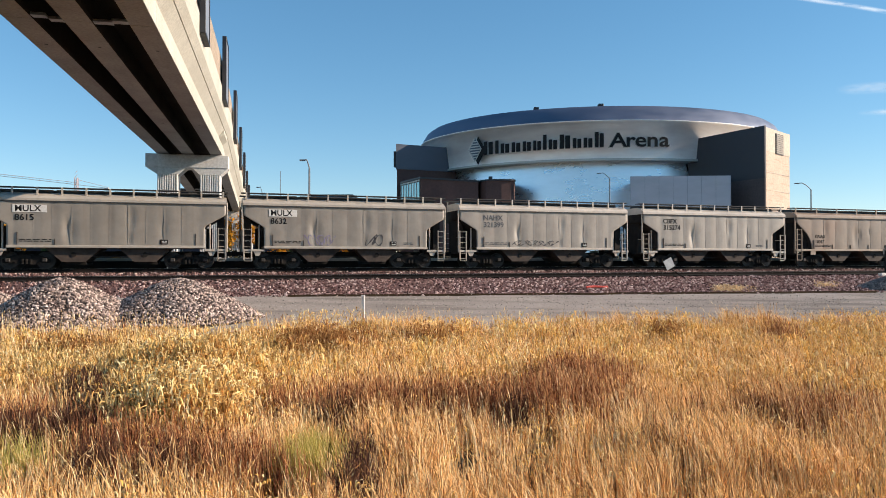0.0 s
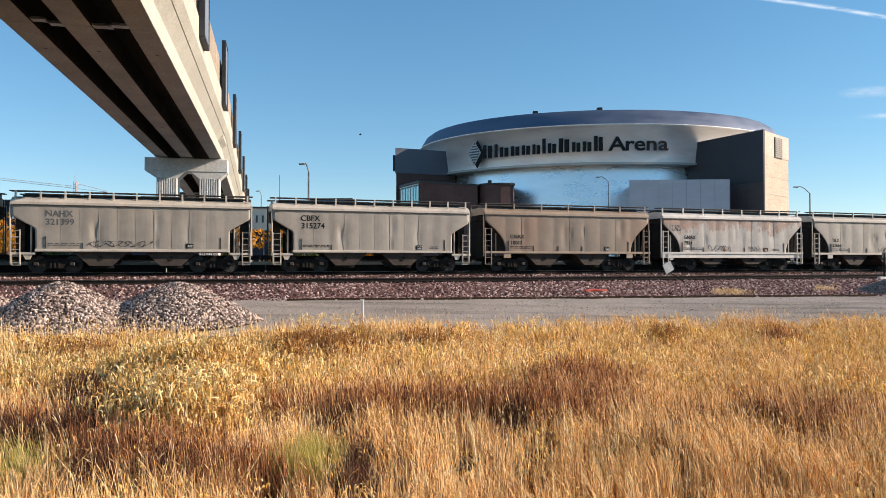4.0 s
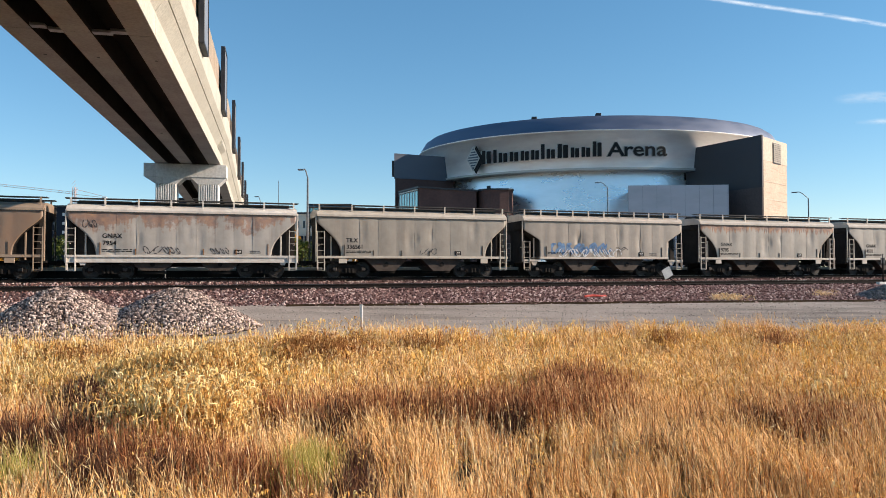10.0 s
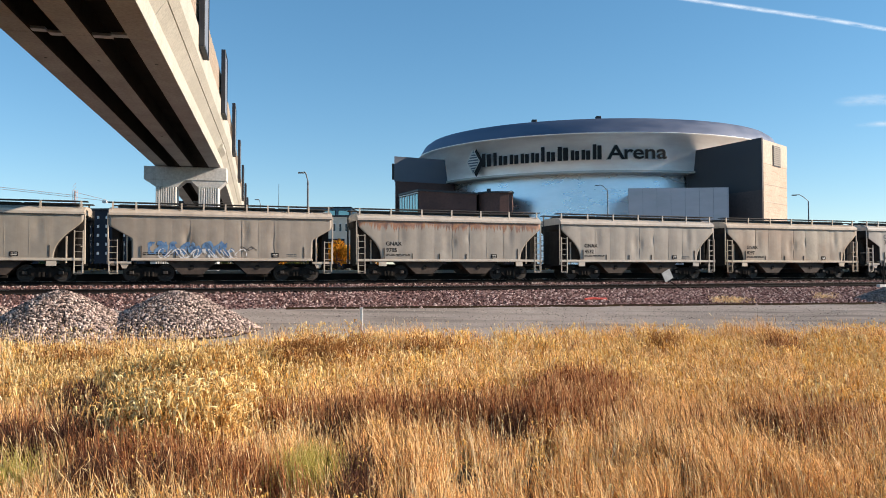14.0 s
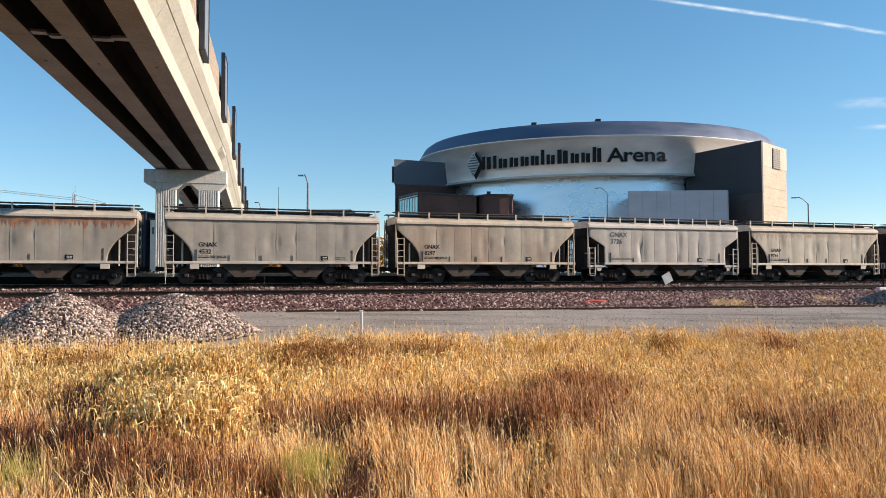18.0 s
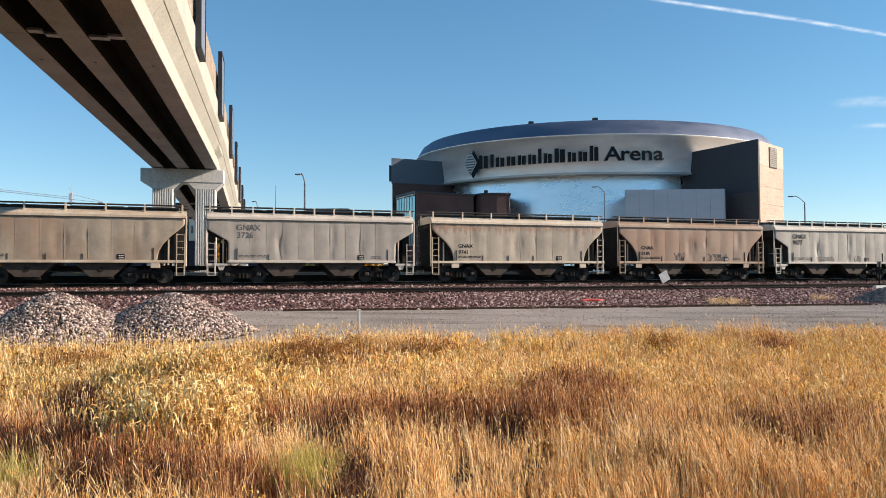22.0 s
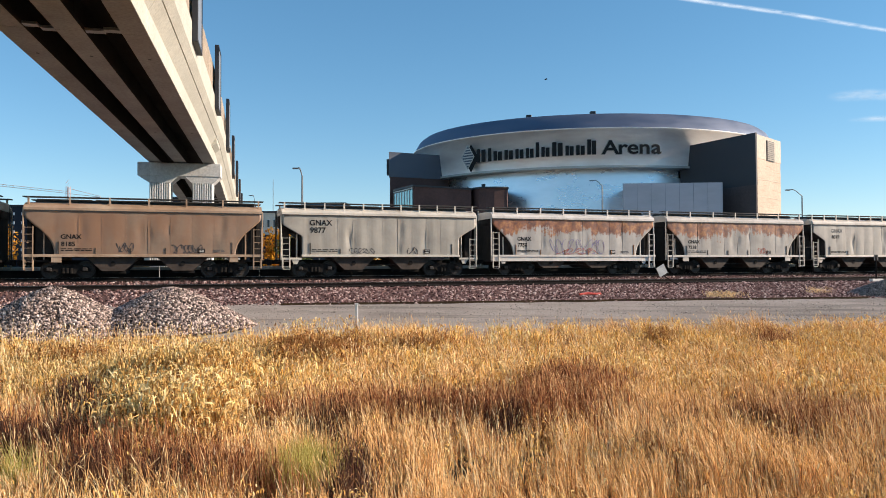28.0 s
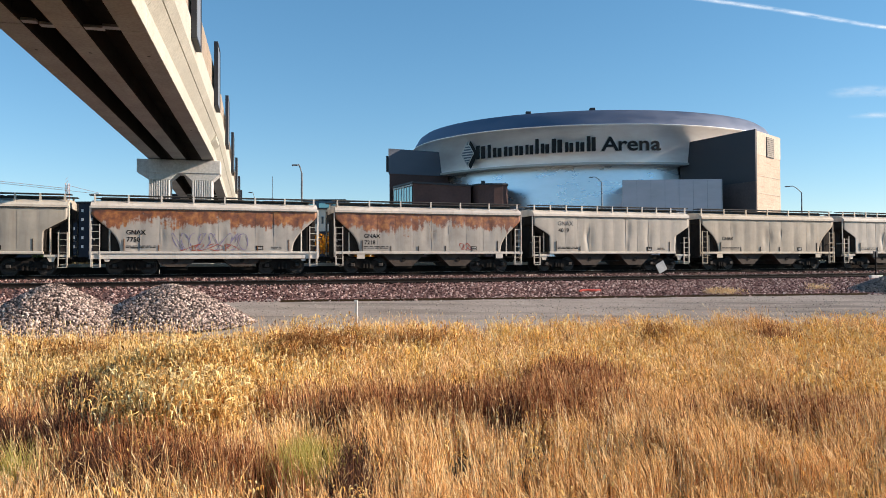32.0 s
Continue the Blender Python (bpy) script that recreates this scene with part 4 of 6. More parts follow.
def side_sheet(kind, seed, seams):
    """Both side sheets, end slopes and roof of one body: sheets bulge between their seams and carry dents."""
    rng = random.Random(seed)
    zs = list(np.linspace(1.28, 2.2, 8)) + list(np.linspace(2.3, 3.5, 13)) + [3.6, EDGE]
    nx = 97
    dents = [(rng.uniform(-4, 4), rng.uniform(1.5, 2.9), rng.uniform(0.15, 0.5), rng.uniform(0.03, 0.07)) for _ in range(5)]
    bm = bmesh.new()
    rows = {}
    for sgn in (-1, 1):
        prev = None
        for z in zs:
            e = end_x(kind, z)
            row = []
            for i in range(nx):
                x = -e + 2 * e * i / (nx - 1)
                # seams pull the sheet in, the middle of a panel stands out
                k = min(abs(x - s) for s in seams)
                w = min(1.0, k / 0.09)
                y = 1.532 + 0.004 * (w - 1) + 0.02 * math.sin(k * 2.6)
                y += 0.007 * noise.noise((x * 0.8 + seed, z * 0.9, sgn * 3)) * min(1, (EDGE - z) * 2)
                for dx, dz, r, d in dents:
                    q = ((x - dx) / (r * 0.5)) ** 2 + ((z - dz) / (r * 1.6)) ** 2
                    if q < 4:
                        y -= d * math.exp(-q)
                row.append(bm.verts.new((x, sgn * y, z)))
            if prev:
                for i in range(nx - 1):
                    f = (prev[i], prev[i + 1], row[i + 1], row[i])
                    bm.faces.new(f if sgn < 0 else f[::-1])
            else:
                rows[sgn, 0] = row
            for e_i in (0, -1):
                rows.setdefault((sgn, "end", e_i), []).append(row[e_i])
            prev = row
        rows[sgn, 1] = prev
    # End slopes take the second, shade-dark material.
    for e_i in (0, -1):
        a, b = rows[-1, "end", e_i], rows[1, "end", e_i]
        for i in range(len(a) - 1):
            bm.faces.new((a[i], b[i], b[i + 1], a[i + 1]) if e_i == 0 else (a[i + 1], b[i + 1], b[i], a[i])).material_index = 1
    return fixed(bm)


def build_roof():
    bm = bmesh.new()
    arc = [(-1.6, EDGE - 0.1), (-1.6, EDGE + 0.02), (-1.5, EDGE + 0.14), (-1.2, EDGE + 0.28), (-0.75, EDGE + 0.36), (0.75, EDGE + 0.36), (1.2, EDGE + 0.28), (1.5, EDGE + 0.14), (1.6, EDGE + 0.02), (1.6, EDGE - 0.1)]
    prism(bm, arc, -HALF - 0.03, HALF + 0.03, "x")
    return fixed(bm)


def build_truck(parent, x):
    """A two-axle truck: bolster, side frames with springs, and two wheelsets that turn."""
    truck = part("truck", box(bmesh.new(), -0.2, 0.2, -1.1, 1.1, 0.42, 0.78, 0.03), TRUCK_STEEL, parent, "dark cast steel truck")
    truck.matrix_local = pose(x, 0, 0)
    prof = [(-1.12, 0.34), (-0.72, 0.34), (-0.6, 0.42), (-0.42, 0.24), (0.42, 0.24), (0.6, 0.42), (0.72, 0.34), (1.12, 0.34), (1.16, 0.5), (0.95, 0.62), (0.55, 0.76), (-0.55, 0.76), (-0.95, 0.62), (-1.16, 0.5)]
    for sgn in (-1, 1):
        bm = prism(bmesh.new(), prof, sgn * 0.97, sgn * 1.09, "y")
        part("side_frame", fixed(bm), TRUCK_STEEL, truck)
        for k in (-0.2, 0, 0.2):   # coil springs, one lathed shape each
            bm = bmesh.new()
            rings = []
            for j in range(9):
                r = 0.085 if j % 2 else 0.066
                rings.append([bm.verts.new((k + r * math.cos(i * math.pi / 4), sgn * 1.13 + r * 0.5 * math.sin(i * math.pi / 4), 0.27 + j * 0.033)) for i in range(8)])
            for lo, hi in zip(rings, rings[1:]):
                for i in range(8):
                    bm.faces.new((lo[i], lo[(i + 1) % 8], hi[(i + 1) % 8], hi[i]))
            part("spring", bm, TRUCK_STEEL, truck)
        for k in (-0.864, 0.864):
            bm = box(bmesh.new(), k - 0.12, k + 0.12, min(sgn * 1.09, sgn * 1.2), max(sgn * 1.09, sgn * 1.2), 0.38, 0.58, 0.03)
            part("bearing_cap", bm, WHEEL_STEEL, truck)
    for k in (-0.864, 0.864):
        bm = bmesh.new()
        for sgn in (-1, 1):
            rod(bm, (0, sgn * 0.73, 0), (0, sgn * 0.86, 0), 0.455, 0.445, 28)
            rod(bm, (0, sgn * 0.70, 0), (0, sgn * 0.73, 0), 0.485, 0.485, 28)
            rod(bm, (0, sgn * 0.861, 0), (0, sgn * 0.875, 0), 0.36, 0.33, 24)
            rod(bm, (0, sgn * 0.875, 0), (0, sgn * 0.93, 0), 0.13, 0.11, 14)
            for i in range(6):
                a = i * math.pi / 3
                rod(bm, (0.24 * math.cos(a), sgn * 0.874, 0.24 * math.sin(a)), (0.24 * math.cos(a), sgn * 0.885, 0.24 * math.sin(a)), 0.045, 0.04, 8)
        rod(bm, (0, -1.1, 0), (0, 1.1, 0), 0.08, 0.08, 10)
        w = part("wheelset", bm, WHEEL_STEEL, truck)
        w.matrix_local = pose(k, 0, 0.457)


def ladder(parent, x, y, z0, z1, mat, w=0.42):
    bm = bmesh.new()
    for dx in (0, w):
        box(bm, x + dx - 0.022, x + dx + 0.022, y - 0.035, y + 0.035, z0, z1)
    n = int((z1 - z0) / 0.36)
    for i in range(n + 1):
        z = z0 + 0.06 + i * (z1 - z0 - 0.12) / n
        rod(bm, (x, y, z), (x + w, y, z), 0.016, 0.016, 6)
    return part("ladder", bm, mat, parent, "pale steel ladder")


def build_car(kind, seed):
    """One covered hopper car with all its parts, its middle on the rails' line. Kinds: a straight-cut ends, b round-cut ends, c round-cut ends and deep side sills."""
    car = thing("hopper_car")
    count = {"a": 10, "b": 8, "c": 9}[kind]
    seams = [-4.6 + 9.2 * i / count for i in range(count + 1)]
    body = part("hopper_body", side_sheet(kind, seed, seams), WHITE_PAINT, car, "", True)
    body.data.materials.append(DARK_END)
    for sgn in (-1, 1):
        for s in seams[1:-1]:
            part("panel_seam", box(bmesh.new(), s - 0.02, s + 0.02, sgn * 1.532 - 0.008, sgn * 1.532 + 0.008, 1.3, EDGE - 0.11), WHITE_PAINT, body)
    part("roof", build_roof(), WHITE_PAINT, car)
    # dark strip for the shade line under the roof edge
    for sgn in (-1, 1):
        part("roof_gutter", box(bmesh.new(), -HALF, HALF, sgn * 1.585 - 0.02, sgn * 1.585 + 0.02, EDGE - 0.16, EDGE - 0.103), GRATING, car)
    for sgn in (-1, 1):
        y = sgn * 1.05
        walkb = box(bmesh.new(), -HALF - 0.14, HALF + 0.14, y - 0.28, y + 0.28, TOPZ - 0.05, TOPZ, 0.01)
        wb = part("running_board", walkb, GRATING, car, "dark steel grating walkway")
        n = {"a": 11, "b": 7, "c": 8}[kind]
        for i in range(n):
            x = -HALF + 0.15 + (2 * HALF - 0.3) * i / (n - 1)
            bm = box(bmesh.new(), x - 0.045, x + 0.045, sgn * 1.32 - 0.03, sgn * 1.32 + 0.03, EDGE + 0.2, TOPZ - 0.002)
            part("bracket", bm, WHITE_PAINT, wb)
    # Hatch trough and covers coloured dark for the shade beneath the walkways.
    hb = bmesh.new()
    box(hb, -HALF + 0.35, HALF - 0.35, -0.66, 0.66, EDGE + 0.362, EDGE + 0.5)
    trough = part("hatch_coaming", hb, GRATING, car, "loading trough, dark for the shade under the walkways")
    for i in range(4):
        x = -HALF + 0.4 + i * 2.87
        bm = box(bmesh.new(), x, x + 2.7, -0.6, 0.6, EDGE + 0.502, EDGE + 0.56, 0.02)
        part("hatch_cover", bm, GRATING, trough)
    # sills
    for sgn in (-1, 1):
        if kind == "c":
            bm = box(bmesh.new(), -HALF - 0.1, HALF + 0.1, sgn * 1.5 - 0.05, sgn * 1.5 + 0.05, 0.86, 1.276, 0.012)
            box(bm, -HALF - 0.1, HALF + 0.1, sgn * 1.56 - 0.06, sgn * 1.56 + 0.06, 1.16, 1.27)
        elif kind == "a":
            bm = box(bmesh.new(), -4.9, 4.9, sgn * 1.54 - 0.08, sgn * 1.54 + 0.08, 1.13, 1.276, 0.02)
            for ex in (-1, 1):
                box(bm, *sorted((ex * 4.904, ex * (HALF + 0.1))), sgn * 1.5 - 0.05, sgn * 1.5 + 0.05, 0.98, 1.1)
        else:
            bm = box(bmesh.new(), -HALF - 0.1, HALF + 0.1, sgn * 1.54 - 0.07, sgn * 1.54 + 0.07, 1.13, 1.276, 0.012)
        part("side_sill", bm, WHITE_PAINT, car, "pale side sill")
        for ex in (-1, 1):
            if kind == "b":
                part("bolster_plate", box(bmesh.new(), ex * 4.5 - 0.24, ex * 4.5 + 0.24, sgn * 1.55 - 0.03, sgn * 1.55 + 0.03, 0.84, 1.126, 0.012), WHITE_PAINT, car)
            else:
                part("jacking_pad", fixed(prism(bmesh.new(), [(ex * 5.25 - 0.22, 0.976), (ex * 5.25 - 0.1, 0.72), (ex * 5.25 + 0.1, 0.72), (ex * 5.25 + 0.22, 0.976)], sgn * 1.45 - 0.04, sgn * 1.45 + 0.04, "y")), WHITE_PAINT, car)
    # rub marks and small pocket bars along the lower side
    for i, x in enumerate(np.linspace(-4.4, 4.4, 6)):
        if kind != "a" or i in (0, 1, 4, 5):
            part("stiffener", box(bmesh.new(), x - 0.022, x + 0.022, -1.578, -1.55, 1.3, 1.62 if i not in (0, 5) else 1.95), ORANGE_MARK if kind == "c" else UNDER, car)
    # end frames: slope braces, corner posts, ladders, platforms
    for ex in (-1, 1):
        bm = bmesh.new()
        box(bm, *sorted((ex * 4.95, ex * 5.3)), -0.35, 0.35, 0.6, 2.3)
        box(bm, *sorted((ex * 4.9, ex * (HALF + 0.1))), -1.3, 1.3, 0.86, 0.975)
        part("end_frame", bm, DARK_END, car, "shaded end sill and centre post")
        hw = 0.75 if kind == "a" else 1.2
        # Added dark block that fills the shaded space at the car's end.
        part("end_bulkhead", box(bmesh.new(), *sorted((ex * 5.55, ex * 5.96)), -hw, hw, 0.98, 3.5), DARK_END, car, "dark filler block standing for the shaded end")
        bm = bmesh.new()
        for sgn in (-1, 1):
            rod(bm, (ex * 5.15, sgn * 1.2, 1.0), (ex * 5.15, sgn * 1.2, end_z(kind, 5.15)), 0.05, 0.05, 6)
            rod(bm, (ex * (HALF + 0.06), sgn * 1.46, 0.95), (ex * (HALF + 0.06), sgn * 1.46, EDGE), 0.045, 0.045, 6)
        rod(bm, (ex * 5.9, -1.46, 1.9), (ex * 5.9, 1.46, 1.9), 0.03, 0.03, 6)
        part("corner_post", bm, WHITE_PAINT, car)
        for sgn in (-1, 1):
            xl = ex * (HALF - 0.42) if ex > 0 else -HALF
            if kind == "a":
                ladder(car, xl, sgn * 1.56, 0.5, 2.3, WHITE_PAINT)
            else:
                ladder(car, xl, sgn * 1.6, 0.45, 2.75, WHITE_PAINT)
        # end ladder seen across the coupler gap
        bm = bmesh.new()
        for dy in (0.75, 1.2):
            box(bm, ex * (HALF + 0.12) - 0.02, ex * (HALF + 0.12) + 0.02, dy - 0.02, dy + 0.02, 0.95, 4.0)
        for i in range(8):
            rod(bm, (ex * (HALF + 0.12), 0.75, 1.1 + i * 0.38), (ex * (HALF + 0.12), 1.2, 1.1 + i * 0.38), 0.016, 0.016, 6)
        part("end_ladder", bm, GRATING, car)
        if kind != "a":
            # Filler behind the round-cut end, painted dark as in shade.
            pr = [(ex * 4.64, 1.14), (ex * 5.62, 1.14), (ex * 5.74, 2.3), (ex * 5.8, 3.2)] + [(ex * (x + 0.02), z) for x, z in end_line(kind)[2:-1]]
            part("end_slope_sheet", fixed(prism(bmesh.new(), pr, -1.2, 1.2, "y")), DARK_END, car, "sloping end sheet with shade in its dark colour")
        # grab hoop under the ladder
        bm = bmesh.new()
        xs = ex * (HALF - 0.25)
        for dx in (-0.2, 0.2):
            rod(bm, (xs + dx, -1.53, 0.42), (xs + dx, -1.53, 1.0), 0.02, 0.02, 6)
        rod(bm, (xs - 0.2, -1.53, 0.42), (xs + 0.2, -1.53, 0.42), 0.02, 0.02, 6)
        part("stirrup_step", bm, WHITE_PAINT, car)
        bm = box(bmesh.new(), *sorted((ex * 5.9, ex * 6.45)), -0.12, 0.12, 0.72, 0.98, 0.02)
        box(bm, *sorted((ex * 6.45, ex * 6.62)), -0.17, 0.17, 0.68, 1.0, 0.03)
        part("coupler", bm, TRUCK_STEEL, car)
    part("centre_sill", box(bmesh.new(), -6.0, 6.0, -0.28, 0.28, 0.62, 0.97), TRUCK_STEEL, car)
    # discharge hoppers
    for ex in (-1, 1):
        bm = bmesh.new()
        xc = ex * 1.78
        if kind == "c":
            prof = [(xc - 1.15, 1.0), (xc - 0.85, 0.62), (xc - 0.5, 0.42), (xc + 0.5, 0.42), (xc + 0.85, 0.62), (xc + 1.15, 1.0)]
        else:
            prof = [(xc - 1.35, 1.12), (xc - 0.55, 0.38), (xc + 0.55, 0.38), (xc + 1.35, 1.12)]
        prism(bm, prof, -1.3, 1.3, "y")
        bay = part("discharge_hopper", fixed(bm), UNDER, car, "dull brown-grey discharge hopper")
        part("outlet_gate", box(bmesh.new(), xc - 0.6, xc + 0.6, -1.1, 1.1, 0.24, 0.376), TRUCK_STEEL, bay)
        part("gate_port", rod(bmesh.new(), (xc, -1.34, 0.78), (xc, -1.303, 0.78), 0.13, 0.13, 14), TRUCK_STEEL, bay)
    part("brake_tank", rod(bmesh.new(), (-4.5, -0.5, 1.5), (-4.5, 0.5, 1.5), 0.2, 0.2, 12), UNDER, car) if kind == "a" else None
    part("brake_pipe", rod(bmesh.new(), (-4.2, -0.9, 0.66), (4.2, -0.9, 0.66), 0.025, 0.025, 6), GRATING, car)
    build_truck(car, -4.05)
    build_truck(car, 4.05)
    return car


def end_z(kind, x):
    pts = [p for p in end_line(kind)]
    return float(np.interp(x, [p[0] for p in pts[::-1]], [p[1] for p in pts[::-1]]))


MASTERS = {k: build_car(k, s) for k, s in (("a", 3), ("b", 11), ("c", 23))}
GREY1, GREY2, CREAM1, BEIGE1 = (0.29, 0.275, 0.245), (0.36, 0.34, 0.305), (0.43, 0.385, 0.31), (0.23, 0.185, 0.14)
# kind, gap before the car as a multiple of SIDE_Q, paint, mark, number, height and style of the mark, words for the label
CARS = (
    ("a", -0.557, dict(base=GREY1, dirt=0.35), ("MULX", "8615"), "grey covered hopper car with boxed lettering", "plate"),
    ("a", -0.274, dict(base=GREY1, dirt=0.45, seed=1), ("MULX", "8632"), "grey covered hopper car with scrawled lower side", "plate"),
    ("a", -0.001, dict(base=GREY2, dirt=0.3, seed=2), ("NAHX", "321399"), "pale grey covered hopper car with black scrawl", "faded"),
    ("a", 0.284, dict(base=GREY2, dirt=0.25, seed=3), ("CBFX", "315274"), "pale grey covered hopper car with a dented side", "bold"),
    ("b", 0.568, dict(base=BEIGE1, dirt=0.6, seed=4, brown=0.5), ("GNAX", "10017"), "brown-stained covered hopper car with rounded ends", "low"),
    ("c", 0.845, dict(base=(0.44, 0.435, 0.42), dirt=0.3, seed=5, rust=0.6), ("GNAX", "7954"), "white covered hopper car with rust along the roof edge", "low"),
    ("b", 1.131, dict(base=(0.34, 0.32, 0.28), dirt=0.35, seed=6), ("TILX", "336561"), "grey covered hopper car with rounded ends", "low"),
    ("a", 1.411, dict(base=(0.35, 0.32, 0.28), dirt=0.35, seed=7), ("", ""), "grey covered hopper car with blue and white painted scrawl", "none"),
    ("b", 1.699, dict(base=GREY2, dirt=0.3, seed=8, rust=0.8, rust_style="runs"), ("GNAX", "9705"), "pale covered hopper car with orange rust runs", "low"),
    ("b", 1.993, dict(base=GREY2, dirt=0.3, seed=9), ("GNAX", "4532"), "plain pale grey covered hopper car with rounded ends", "low"),
    ("b", 2.278, dict(base=CREAM1, dirt=0.5, seed=10, brown=0.5), ("GNAX", "8297"), "cream covered hopper car with brown stains", "low"),
    ("a", 2.557, dict(base=(0.39, 0.37, 0.34), dirt=0.3, seed=11), ("GNAX", "3726"), "pale grey covered hopper car with a buckled seam", "faded"),
    ("b", 2.843, dict(base=CREAM1, dirt=0.4, seed=12, rust=0.5, rust_style="runs"), ("GNAX", "9741"), "cream covered hopper car with faint rust patches", "low"),
    ("b", 3.123, dict(base=(0.33, 0.255, 0.185), dirt=0.7, seed=13, brown=0.9), ("GNAX", "8185"), "brown-streaked covered hopper car with dark scrawl", "low"),
    ("a", 3.4125, dict(base=(0.41, 0.4, 0.36), dirt=0.25, seed=14), ("GNAX", "9877"), "clean pale grey covered hopper car", "bold"),
    ("c", 3.688, dict(base=(0.44, 0.435, 0.42), dirt=0.3, seed=15, rust=1.0), ("GNAX", "7750"), "white covered hopper car with wide rust patches", "low"),
    ("b", 3.976, dict(base=(0.4, 0.385, 0.36), dirt=0.4, seed=16, rust=1.0), ("GNAX", "7218"), "grey covered hopper car with a rusted upper side", "low"),
    ("a", 4.25, dict(base=(0.46, 0.435, 0.39), dirt=0.25, seed=17), ("GNAX", "4019"), "clean white-grey covered hopper car", "small"),
    ("b", 4.531, dict(base=CREAM1, dirt=0.35, seed=18), ("GNAX", ""), "beige covered hopper car with rounded ends", "low"),
    ("a", 4.812, dict(base=(0.46, 0.435, 0.39), dirt=0.3, seed=19), ("", ""), "pale grey covered hopper car at the tail", "none"),
)
BLUE_SPRAY = surface("blue_spray", (0.05, 0.14, 0.32), (0.2, 0.33, 0.5), 6, 0.6, 0.0)
WHITE_SPRAY = surface("white_spray", (0.6, 0.6, 0.6), (0.75, 0.75, 0.75), 6, 0.6, 0.0)
VIOLET_SPRAY = surface("violet_spray", (0.16, 0.13, 0.24), (0.32, 0.28, 0.4), 6, 0.6, 0.0)
DARK_SPRAY = surface("dark_spray", (0.03, 0.03, 0.035), (0.09, 0.08, 0.08), 6, 0.6, 0.0)
RED_SPRAY = surface("red_spray", (0.3, 0.07, 0.06), (0.42, 0.14, 0.1), 6, 0.6, 0.0)


def scrawl(parent, x0, x1, z0, z1, width, material, seed, loops=6, y=-1.557, label="illegible spray-painted scrawl"):
    """Loose sprayed strokes that spell nothing."""
    rng = random.Random(seed)
    bm = bmesh.new()
    for k in range(loops):
        xc = x0 + (x1 - x0) * (k + 0.5) / loops
        ph, a = rng.uniform(0, 6.28), rng.uniform(0.6, 1.25)
        pts = []
        for i in range(15):
            u = i / 14
            pts.append((xc + (x1 - x0) / loops * (0.75 * math.sin(u * 5.2 * a + ph) + 0.5 * (u - 0.5)), (z0 + z1) / 2 + (z1 - z0) / 2 * math.cos(u * 6.8 * a + ph * 2)))
        prev = None
        for i, (x, z) in enumerate(pts):
            n = Vector((pts[min(i + 1, 14)][1] - pts[max(i - 1, 0)][1], 0, -(pts[min(i + 1, 14)][0] - pts[max(i - 1, 0)][0])))
            n = n.normalized() * width * (0.6 + 0.4 * math.sin(i * 1.7 + ph)) if n.length else Vector((width, 0, 0))
            cur = (bm.verts.new((x - n.x, y - 0.0015 * k, z - n.z)), bm.verts.new((x + n.x, y - 0.0015 * k, z + n.z)))
            if prev:
                bm.faces.new((prev[0], prev[1], cur[1], cur[0]))
            prev = cur
    ob = part("painted_scrawl", bm, material, parent, label)
    ob["kind"] = "stuff"
    return ob


def text_part(parent, text, size, x, z, material, y=-1.557, name="lettering", bold=0.0):
    ob = link(name, lettering(text, size, 0.0015, bold), material, parent)
    ob.matrix_local = pose(x, y, z)
    return ob


def bars(parent, x, z, w, rows, material, gap=0.09, h=0.04):
    """Small print too fine to read, as plain bars."""
    bm = bmesh.new()
    rng = random.Random(int(x * 31 + z * 7))
    for r in range(rows):
        a = x
        while a < x + w:
            b = min(x + w, a + rng.uniform(0.12, 0.4))
            box(bm, a, b, -1.561, -1.545, z - r * gap, z - r * gap + h)
            a = b + rng.uniform(0.03, 0.1)
    part("small_print", bm, material, parent)


